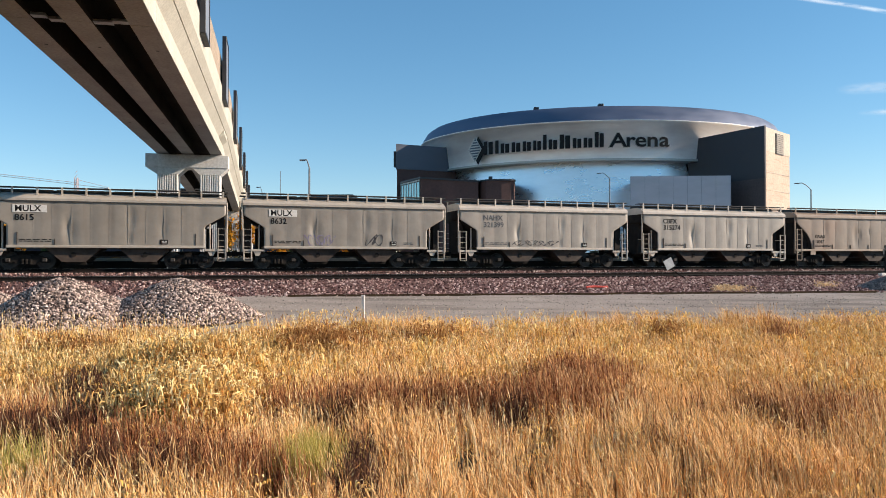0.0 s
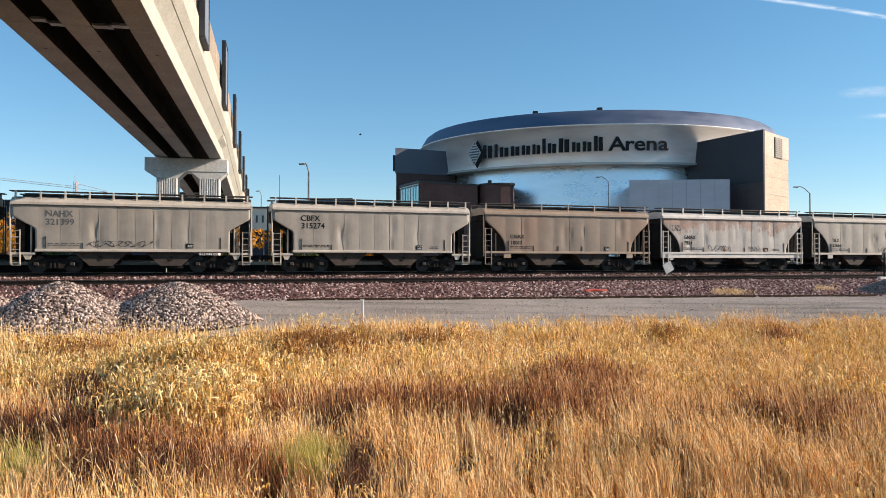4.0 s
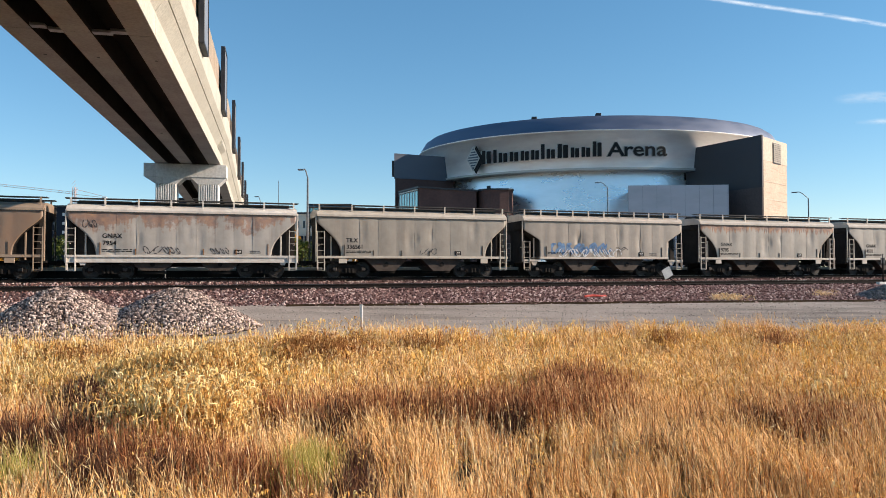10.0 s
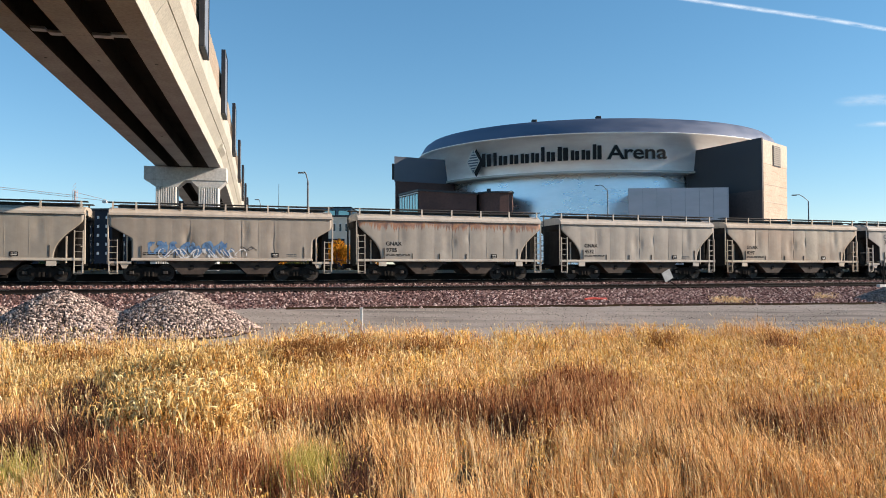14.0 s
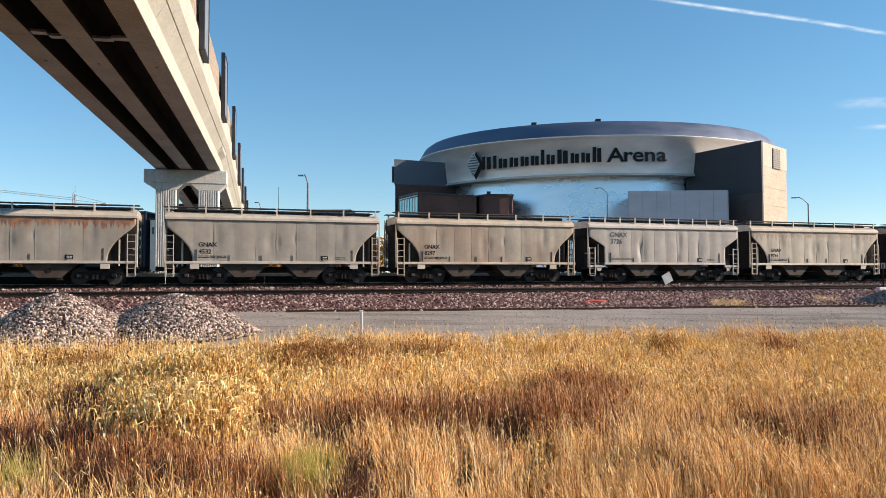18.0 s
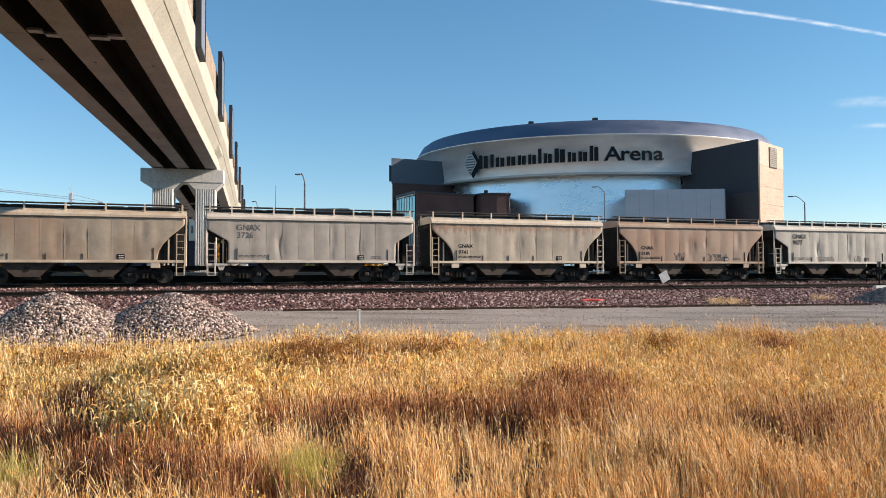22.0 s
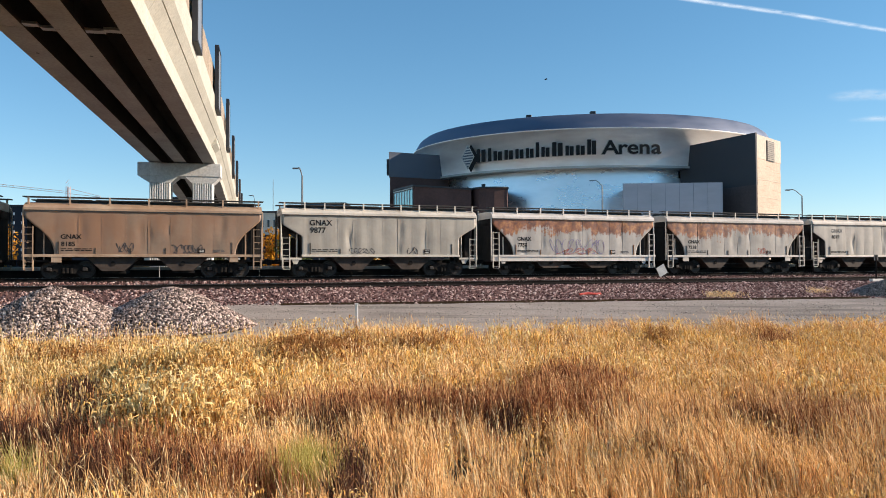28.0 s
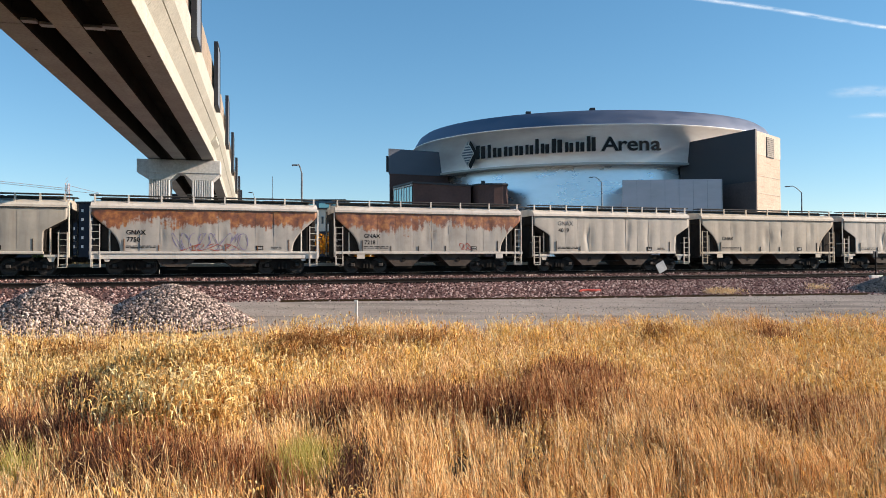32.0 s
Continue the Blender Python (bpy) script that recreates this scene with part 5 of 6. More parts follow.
TRAIN = []
for k, (kind, gap, paint, mark, label, style) in enumerate(CARS):
    nxt = CARS[k + 1][1] if k + 1 < len(CARS) else 5.092
    s = (gap + nxt) / 2 * SIDE_Q / COS
    car = copy_thing(MASTERS[kind], Matrix.Translation(along(s)) @ pose(0, 0, 0, 0, 0, TURN))
    tagged(car, label, "freight car", "hopper cars of the train")
    skin = car_paint("car_paint", **paint)
    # Lighter trim paint; on the roof it also stands for light from above.
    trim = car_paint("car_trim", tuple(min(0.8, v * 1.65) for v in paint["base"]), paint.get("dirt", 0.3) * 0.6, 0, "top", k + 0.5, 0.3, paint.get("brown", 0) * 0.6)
    for o in car.children_recursive:
        nm = o.name.split(".")[0]
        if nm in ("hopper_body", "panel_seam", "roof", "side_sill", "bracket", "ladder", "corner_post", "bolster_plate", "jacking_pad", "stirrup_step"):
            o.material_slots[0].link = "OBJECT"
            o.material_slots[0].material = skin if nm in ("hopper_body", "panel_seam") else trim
    ink = GREY_PAINT if style == "faded" else BLACK_PAINT
    if style == "plate":
        part("number_board", box(bmesh.new(), -4.62, -3.02, -1.561, -1.545, 3.0, 3.4), WHITE_PAINT, car, "white panel behind the mark")
        text_part(car, mark[0], 0.46, -4.53, 3.05, ink, y=-1.563, bold=0.008)
        text_part(car, mark[1], 0.46, -4.53, 2.58, ink, bold=0.008)
    elif style in ("bold", "faded"):
        text_part(car, mark[0], 0.46, -4.45, 3.0, ink, bold=0.007)
        text_part(car, mark[1], 0.46, -4.42, 2.56, ink, bold=0.007)
    elif style == "small":
        text_part(car, mark[0], 0.4, -4.3, 3.0, GREY_PAINT)
        text_part(car, mark[1], 0.4, -4.25, 2.55, ink)
    elif style == "low":
        zt = 2.2 if kind == "c" else 2.1
        text_part(car, mark[0], 0.34, -4.3, zt, ink, bold=0.007)
        text_part(car, mark[1], 0.34, -4.28, zt - 0.39, ink, bold=0.007)
    bars(car, -4.3, 1.55, 1.5, 2, ink)
    part("data_panel", box(bmesh.new(), 2.55, 2.95, -1.559, -1.545, 1.36, 1.6), BLACK_PAINT, car, "small black data panel")
    bars(car, 2.6, 1.5, 0.3, 2, WHITE_PAINT, 0.09, 0.035)
    if k % 2:
        bars(car, 3.4, 1.5, 0.6, 2, GREY_PAINT)
    TRAIN.append((car, s))
for m in MASTERS.values():
    for o in (*m.children_recursive, m):
        bpy.data.objects.remove(o)
by = [c for c, s in TRAIN]
scrawl(by[1], -2.6, -0.9, 1.35, 1.95, 0.028, VIOLET_SPRAY, 4)
scrawl(by[1], 1.2, 2.0, 1.35, 2.0, 0.05, DARK_SPRAY, 5, 2)
scrawl(by[2], -2.3, 0.7, 1.42, 1.72, 0.03, DARK_SPRAY, 6, 8)
scrawl(by[5], -2.2, -0.4, 1.36, 1.75, 0.035, DARK_SPRAY, 7, 6)
scrawl(by[5], 1.3, 2.2, 1.36, 1.7, 0.03, DARK_SPRAY, 8, 4)
scrawl(by[5], -5.2, -4.6, 2.75, 3.15, 0.035, DARK_SPRAY, 9, 3)
scrawl(by[6], 0.4, 1.3, 1.4, 1.75, 0.025, DARK_SPRAY, 10, 3)
scrawl(by[7], -3.9, 0.4, 1.5, 2.15, 0.13, BLUE_SPRAY, 11, 12)
scrawl(by[7], -3.4, 1.0, 1.3, 1.8, 0.04, WHITE_SPRAY, 12, 12, -1.578)
scrawl(by[7], 0.9, 1.7, 1.75, 1.95, 0.03, DARK_SPRAY, 13, 3)
scrawl(by[13], -1.6, -0.8, 1.4, 1.9, 0.028, DARK_SPRAY, 14, 4)
scrawl(by[13], 1.2, 2.7, 1.35, 1.8, 0.035, DARK_SPRAY, 15, 7)
scrawl(by[14], -2.0, -0.6, 1.36, 1.65, 0.03, DARK_SPRAY, 16, 5)
scrawl(by[14], 1.6, 2.1, 1.32, 1.7, 0.04, DARK_SPRAY, 17, 2)
scrawl(by[15], -1.9, 2.0, 1.35, 2.3, 0.032, VIOLET_SPRAY, 18, 8)
scrawl(by[15], -1.2, 1.6, 1.33, 1.7, 0.03, RED_SPRAY, 19, 4, -1.572)
scrawl(by[16], 1.8, 2.6, 1.4, 1.8, 0.03, RED_SPRAY, 20, 3)

# ---- stones, heaps and small things beside the road ----


def stones(name, pts, sizes, material, seed):
    """Many rough little stones in one mesh: squashed, twisted octahedra."""
    rng = np.random.default_rng(seed)
    n = len(pts)
    base = np.array([(1, 0, 0), (-1, 0, 0), (0, 1, 0), (0, -1, 0), (0, 0, 1), (0, 0, -1)], float)
    q = rng.normal(0, 1, (n, 4))
    q /= np.linalg.norm(q, axis=1)[:, None]
    w, x, y, z = q.T
    R = np.stack([1 - 2 * (y * y + z * z), 2 * (x * y - z * w), 2 * (x * z + y * w), 2 * (x * y + z * w), 1 - 2 * (x * x + z * z), 2 * (y * z - x * w),
                  2 * (x * z - y * w), 2 * (y * z + x * w), 1 - 2 * (x * x + y * y)], axis=1).reshape(n, 3, 3)
    v = base[None] * rng.uniform(0.6, 1.25, (n, 6, 1)) + rng.uniform(-0.25, 0.25, (n, 6, 3))
    v = np.einsum("nij,nkj->nki", R, v) * sizes[:, None, None] + pts[:, None]
    tri = np.array([(0, 2, 4), (2, 1, 4), (1, 3, 4), (3, 0, 4), (2, 0, 5), (1, 2, 5), (3, 1, 5), (0, 3, 5)])
    loops = (tri[None] + 6 * np.arange(n)[:, None, None]).ravel()
    ob = link(name, fast_mesh(name, v.reshape(-1, 3), loops, np.full(8 * n, 3)), material)
    return ob


def scatter_ballast():
    rng = np.random.default_rng(5)
    pts = []
    n = 70000
    s = rng.uniform(-42, 75, n)
    for a, u in zip(s, rng.uniform(0, 1, n)):
        x = a * COS
        t = toe_q(x)
        q = t - 0.6 + u * (TRACK_Q + 3.0 - t + 0.6)
        y = q + SLOPE * x
        if min(abs(q - NEAR_Q), abs(q - TRACK_Q)) < 1.55 and rng.uniform() < (0.85 if q < NEAR_Q + 1.6 else 0.45):
            continue
        pts.append((x, y, ground_z(x, y) + 0.01))
    ob = stones("ballast_stones", np.array(pts), rng.uniform(0.035, 0.09, len(pts)), STONE_PINK, 6)
    tagged(ob, "pinkish crushed stone ballast along the tracks", "gravel", kind="stuff")


scatter_ballast()


def scatter_grit():
    rng = np.random.default_rng(15)
    n = 9000
    x = rng.uniform(-16, 24, n)
    u = rng.uniform(0, 1, n)
    y = np.array([edge_y(a) + b * (toe_q(a) + SLOPE * a - edge_y(a)) for a, b in zip(x, u)])
    z = np.array([ground_z(a, b) for a, b in zip(x, y)])
    ob = stones("road_grit", np.stack([x, y, z], axis=1), rng.uniform(0.012, 0.04, n), STONE_ROAD, 16)
    tagged(ob, "loose grey grit on the gravel road", "gravel", kind="stuff")


STONE_ROAD = island_stuff("grit_stone", [(0, (0.1, 0.085, 0.07)), (0.5, (0.33, 0.3, 0.255)), (1, (0.6, 0.55, 0.47))], 0.9, 0.1, 0.4, 0.9)
scatter_grit()


def heap(x, y, h, r, seed, n, label, mat=None):
    """A gravel heap: an uneven cone under a skin of stones."""
    rng = np.random.default_rng(seed)
    z = ground_z(x, y) - 0.1
    ob = thing("gravel_heap", pose(x, y, z), label, "gravel heap", "gravel heaps")

    def top(a, d):
        k = 1 - d / (r * (1 + 0.12 * noise.noise((math.cos(a) * 1.3 + seed, math.sin(a) * 1.3, 0))))
        return h * (1 - (math.sqrt((1 - k) ** 2 + 0.045) - 0.2121) / 0.8101)
    bm = bmesh.new()
    rings = []
    for i in range(13):
        d = r * 1.05 * i / 12
        ring = [bm.verts.new((d * math.cos(a), d * math.sin(a), max(-0.3, top(a, d)) + 0.04 * noise.noise((d * math.cos(a) * 2, d * math.sin(a) * 2, seed)))) for a in [2 * math.pi * j / 40 for j in range(40)]]
        if rings:
            for j in range(40):
                bm.faces.new((rings[-1][j], ring[j], ring[(j + 1) % 40], rings[-1][(j + 1) % 40]))
        rings.append(ring)
    bmesh.ops.remove_doubles(bm, verts=bm.verts, dist=0.001)
    part("heap_core", fixed(bm), SHADED_CORE, ob, "", True)
    a, d = rng.uniform(0, 2 * math.pi, n), r * 1.04 * np.sqrt(rng.uniform(0, 1, n))
    pts = np.array([(dd * math.cos(aa), dd * math.sin(aa), max(0, top(aa, dd)) + 0.02) for aa, dd in zip(a, d)])
    st = stones("crushed_stone", pts, rng.uniform(0.032, 0.08, n), mat or STONE_GREY, seed + 1)
    st.parent = ob
    st["kind"] = "stuff"


STONE_DARK = island_stuff("dark_stone", [(0, (0.09, 0.085, 0.082)), (0.6, (0.19, 0.18, 0.172)), (1, (0.31, 0.295, 0.28))], 0.9, 0.1, 0.4, 0.8)
heap(-13.45, 25.3, 1.62, 2.95, 1, 15000, "heap of pale crushed stone beside the gravel road")
heap(-9.9, 26.9, 1.45, 3.1, 2, 15000, "heap of pale crushed stone beside its twin")
heap(-17.6, 26.4, 1.4, 2.6, 3, 6000, "smaller heap of crushed stone")
heap(24.6, 38.6, 0.85, 2.4, 4, 4000, "low dark gravel mound near the siding", STONE_DARK)


def small_things():
    x, y = -2.72, 24.4
    z = ground_z(x, y)
    post = thing("marker_post", pose(x, y, z), "thin pale marker post at the field's edge", "post")
    part("post_body", box(bmesh.new(), -0.05, 0.05, -0.05, 0.05, 0.36, 1.1, 0.012), WHITE_PAINT, post)
    part("post_foot", box(bmesh.new(), -0.055, 0.055, -0.055, 0.055, -0.2, 0.357, 0.012), ORANGE_MARK, post, "rust-orange foot of the post")
    part("post_cap", box(bmesh.new(), -0.06, 0.06, -0.06, 0.06, 1.102, 1.14, 0.01), WHITE_PAINT, post)
    # square board on its corner beside the siding
    p = along(14.4, NEAR_Q - 2.2)
    z = ground_z(p.x, p.y)
    sign = thing("track_sign", pose(p.x, p.y, z, 0, 0, TURN), "pale diamond sign tilted on a leaning post", "sign")
    part("post", rod(bmesh.new(), (1.15, -1.7, -0.62), (0.1, -0.09, 0.56), 0.036, 0.036, 8), RUSTY_STEEL, sign)
    b = part("board", box(bmesh.new(), -0.31, 0.31, -0.125, -0.11, -0.31, 0.31, 0.004), GALVANISED, sign, "pale grey square board on its corner")
    b.matrix_local = pose(0, 0, 0.86, 0, 62, 0)
    # red hose or bar lying on the stones
    p = along(8.45, toe_q(9) + 2.0)
    bm = bmesh.new()
    pts = [(-0.75, 0, 0.03), (-0.3, 0.05, 0.07), (0.15, -0.02, 0.04), (0.5, 0.05, 0.04)]
    for a, c in zip(pts, pts[1:]):
        rod(bm, a, c, 0.06, 0.06, 8)
    bar = part("red_pipe", bm, RED_PAINT, None)
    bar.matrix_world = pose(p.x, p.y, ground_z(p.x, p.y) + 0.05, 0, 0, TURN)
    tagged(bar, "short red pipe lying on the ballast", "pipe")
    # switch stand by the siding
    p = along(31.65, NEAR_Q - 2.4)
    z = ground_z(p.x, p.y)
    stand = thing("switch_stand", pose(p.x, p.y, z, 0, 0, TURN), "dark switch stand with white ties beside the siding", "switch stand")
    part("mast", rod(bmesh.new(), (0, 0, 0), (0, 0, 1.8), 0.055, 0.045, 8), RUSTY_STEEL, stand)
    part("target", box(bmesh.new(), -0.2, 0.2, -0.012, 0.012, 1.45, 1.85, 0.004), DARK_METAL, stand)
    part("base", box(bmesh.new(), -0.5, 0.5, -0.14, 0.14, -0.1, 0.2, 0.02), WHITE_PAINT, stand)


small_things()


def ledge_shade():
    """A low dark ridge standing for the ledge shadow where road meets stones."""
    bm = bmesh.new()
    prev = None
    for i in range(70):
        x = -7 + i * 0.42
        y = toe_q(x) + SLOPE * x - 0.55 + 0.12 * noise.noise((x * 0.5, 2.0, 5.0))
        w, z = 0.1 + 0.09 * noise.noise((x * 0.8, 7.0, 1.0)), ground_z(x, y)
        cur = [bm.verts.new((x, y - w, z - 0.03)), bm.verts.new((x, y, z + 0.09)), bm.verts.new((x, y + w, z - 0.03))]
        if prev:
            bm.faces.new((prev[0], cur[0], cur[1], prev[1]))
            bm.faces.new((prev[1], cur[1], cur[2], prev[2]))
        prev = cur
    tagged(part("soil_ridge", fixed(bm), GROUND, None), "low dark ridge standing for a ledge shadow along the ballast", "soil", kind="stuff")


ledge_shade()


def build_bird(label):
    bird = thing("bird", pose(90, 115, 20), label, "bird", "birds over the yard")
    bm = bmesh.new()
    for (x0, r0), (x1, r1) in zip(((-0.2, 0.01), (-0.13, 0.045), (0.02, 0.07), (0.14, 0.045)), ((-0.13, 0.045), (0.02, 0.07), (0.14, 0.045), (0.3, 0.015))):
        rod(bm, (x0, 0, 0), (x1, 0, 0), r0, r1, 8, False)
    part("body", bm, BLACK_PAINT, bird, "", True)
    for sgn in (-1, 1):
        wing = prism(bmesh.new(), [(-0.1, 0.03 * sgn), (0.1, 0.03 * sgn), (0.12, 0.2 * sgn), (0.2, 0.42 * sgn), (0.02, 0.24 * sgn)], -0.01, 0.012, "z")
        part("wing", fixed(wing), BLACK_PAINT, bird).matrix_local = pose(0, 0, 0.02, 25 * sgn)
    return bird


BIRD, SECOND_BIRD = build_bird("small dark bird flying high over the yard"), build_bird("small dark bird rising from behind the train")

# ---- grass ----


def blades(name, x, y, height, width, lean, material, seed, label, bend=0.5, seed_heads=0.0):
    """Dry blades, each a folded ribbon that leans and droops; some carry a seed head."""
    rng = np.random.default_rng(seed)
    n = len(x)
    z = np.array([ground_z(a, b) for a, b in zip(x, y)]) - 0.02
    p = np.stack([x, y, z], axis=1)
    az, turn = rng.uniform(0, 2 * np.pi, n), np.where(rng.uniform(0, 1, n) < 0.6, rng.normal(0.8, 0.45, n), rng.uniform(0, np.pi, n))
    # a light wind lays them to the left
    push = np.stack([np.cos(az) * lean - 0.06 - 0.06 * np.clip((x - 1) / 7, 0, 1), np.sin(az) * lean, np.zeros(n)], axis=1)
    side = np.stack([np.cos(turn), np.sin(turn), np.zeros(n)], axis=1) * (width / 2)[:, None]
    up = np.array([0, 0, 1.0])
    h = height[:, None]
    m1 = p + up * h * 0.5 + push * h * 0.3
    m2 = p + up * h * 0.85 + push * h * (0.3 + 0.45 * bend + 0.2)
    tip = p + up * h * (1.0 - 0.25 * bend * rng.uniform(0, 1, n)[:, None]) + push * h * (0.6 + 0.9 * bend)
    if bend > 0.6:
        v = np.stack([p - side, p + side, m1 - side * 0.9, m1 + side * 0.9, m2 - side * 0.8, m2 + side * 0.8, tip], axis=1)
        loops = (np.array([0, 1, 3, 2, 2, 3, 5, 4, 4, 5, 6])[None] + 7 * np.arange(n)[:, None]).ravel()
        sizes = np.tile([4, 4, 3], n)
    else:
        m1 = m1 + up * h * 0.08 + push * h * 0.08
        v = np.stack([p - side, p + side, m1 - side * 0.85, m1 + side * 0.85, tip], axis=1)
        loops = (np.array([0, 1, 3, 2, 2, 3, 4])[None] + 5 * np.arange(n)[:, None]).ravel()
        sizes = np.tile([4, 3], n)
    verts = v.reshape(-1, 3)
    if seed_heads:
        k = rng.choice(n, int(n * seed_heads), replace=False)
        c, dirv = tip[k], (tip - m2)[k]
        dirv = dirv / np.linalg.norm(dirv, axis=1)[:, None]
        l = rng.uniform(0.05, 0.12, len(k))[:, None]
        sd = side[k] / np.linalg.norm(side[k], axis=1)[:, None] * rng.uniform(0.002, 0.0065, len(k))[:, None] * np.clip(y[k] / 9, 0.7, 2)[:, None]
        hv = np.stack([c - dirv * l, c + sd, c + dirv * l * 0.7, c - sd], axis=1).reshape(-1, 3)
        hl = np.arange(4 * len(k)) + len(verts)
        verts, loops, sizes = np.concatenate([verts, hv]), np.concatenate([loops, hl]), np.concatenate([sizes, np.full(len(k), 4)])
    ob = link(name, fast_mesh(name, verts, loops, sizes), material)
    tagged(ob, label, "grass", kind="stuff")
    return ob


FIELD = np.random.default_rng(77)


def field_points(n, y0, y1, power=0.6):
    """Places over the field, thicker towards its near edge and inside the middle strip."""
    out = []
    while sum(len(a) for a in out) < n:
        y = y0 + (y1 - y0) * FIELD.uniform(0, 1, n) ** (1 / power)
        x = FIELD.uniform(-24, 24, n)
        keep = FIELD.uniform(0, 1, n) < np.where(np.abs(x) < 0.72 * y + 2, 1.0, 0.12)
        yy = y0 + (y - y0) * np.array([(edge_y(a) - y0 + 0.2) / (y1 - y0) for a in x])
        out.append(np.stack([x, yy], axis=1)[keep])
    return np.concatenate(out)[:n]


def patch_noise(p, scale, off):
    return np.array([noise.noise((a * scale, b * scale, off)) for a, b in p])


def clump_points(n, spots):
    """Points gathered in soft oval spots (x, y, rx, ry, weight)."""
    w = np.array([s[4] for s in spots], float)
    k = FIELD.choice(len(spots), n, p=w / w.sum())
    s = np.array([q[:4] for q in spots])[k]
    g = FIELD.normal(0, 0.5, (n, 2))
    return s[:, :2] + g * s[:, 2:]


def tufts(name, centres, per, spread, height, width, lean, material, seed, label, bend=0.4, seed_heads=0.2):
    """Tufts of blades: each springs from one root, with its own height, fanning outwards."""
    rng = np.random.default_rng(seed)
    n = len(centres)
    tall = rng.uniform(0.7, 1.25, n)
    k = np.repeat(np.arange(n), per)
    p = centres[k] + rng.normal(0, spread, (n * per, 2))
    h = height[k] * tall[k] * rng.uniform(0.55, 1.1, len(k))
    wide = width * (0.5 + 0.7 * np.clip(p[:, 1] / 20, 0.2, 1.1)) * rng.uniform(0.6, 1.4, len(k))
    return blades(name, p[:, 0], p[:, 1], np.clip(h, 0.15, 1.45), wide, rng.uniform(0.02, lean, len(k)), material, seed + 100, label, bend, seed_heads)


def leafy(name, centres, per, height, size, material, seed, label, spread=0.16, slim=1.0):
    """Leafy dead plants: short curled leaves that spring from upright stems and droop."""
    rng = np.random.default_rng(seed)
    n = len(centres)
    k = np.repeat(np.arange(n), per)
    m = len(k)
    xy = centres[k] + rng.normal(0, spread, (m, 2))
    ground = np.array([ground_z(a, b) for a, b in centres])[k]
    tall = (height * rng.uniform(0.7, 1.25, n))[k]
    z = ground + tall * rng.uniform(0.12, 1.0, m) ** 0.75
    az = rng.uniform(0, 2 * np.pi, m)
    out = np.stack([np.cos(az), np.sin(az), np.zeros(m)], axis=1)
    side = np.stack([-np.sin(az), np.cos(az), rng.uniform(-0.6, 0.6, m)], axis=1)
    length = (size * rng.uniform(0.5, 1.5, m))[:, None]
    w = side * length * rng.uniform(0.04, 0.085, m)[:, None] * slim
    up = np.array([0, 0, 1.0])
    p0 = np.stack([xy[:, 0], xy[:, 1], z], axis=1)
    p1 = p0 + out * length * 0.22 + up * length * rng.uniform(0.25, 0.7, m)[:, None]
    p2 = p1 + out * length * rng.uniform(0.2, 0.45, m)[:, None] + up * length * rng.uniform(-0.1, 0.16, m)[:, None] + side * length * rng.uniform(-0.25, 0.25, m)[:, None]
    p3 = p2 + out * length * rng.uniform(-0.1, 0.25, m)[:, None] - up * length * rng.uniform(0.2, 0.6, m)[:, None]
    v = np.stack([p0 - w * 0.6, p0 + w * 0.6, p1 - w, p1 + w, p2 - w * 0.8, p2 + w * 0.8, p3], axis=1).reshape(-1, 3)
    loops = (np.array([0, 1, 3, 2, 2, 3, 5, 4, 4, 5, 6])[None] + 7 * np.arange(m)[:, None]).ravel()
    ob = link(name, fast_mesh(name, v, loops, np.tile([4, 4, 3], m)), material)
    return tagged(ob, label, "weeds", kind="stuff")


def thinned(c, scale, off, keep=0.55, gain=1.7):
    """Leaves bare hollows between the clumps."""
    return c[FIELD.uniform(0, 1, len(c)) < np.clip(keep + gain * patch_noise(c, scale, off), 0.05, 1)]


def low_corner(c):
    """The growth is lower in front of the stone heaps."""
    return 1 - 0.5 * np.clip((-c[:, 0] - 4.5) / 2, 0, 1) * np.clip((c[:, 1] - 15.5) / 3, 0, 1)


HOLLOWS = ((-5.6, 10.71, 0.47, 0.5), (-7.46, 14.9, 0.26, 0.5), (-5.8, 12.35, 0.33, 0.5), (-4.19, 8.81, 0.14, 0.5), (-3.22, 8.57, 0.18, 0.5), (-6.5, 10.71, 0.29, 0.5), (-1.65, 12.59, 0.55, 0.5), (-0.46, 13.1, 0.69, 0.5), (0.6, 13.37, 0.58, 0.5), (1.34, 12.35, 0.23, 0.5), (-1.09, 9.46, 0.25, 0.5), (-1.02, 8.24, 0.29, 0.36), (3.97, 11.68, 0.52, 0.5), (5.37, 12.12, 0.53, 0.5), (5.97, 12.35, 0.33, 0.5))


def hollowed(c):
    """Sunk places where hardly anything grows."""
    bare = np.zeros(len(c))
    for x, y, rx, ry in HOLLOWS:
        bare = np.maximum(bare, np.exp(-((c[:, 0] - x) / rx) ** 2 - ((c[:, 1] - y) / ry) ** 2))
    return c[FIELD.uniform(0, 1, len(c)) > bare * 1.3]


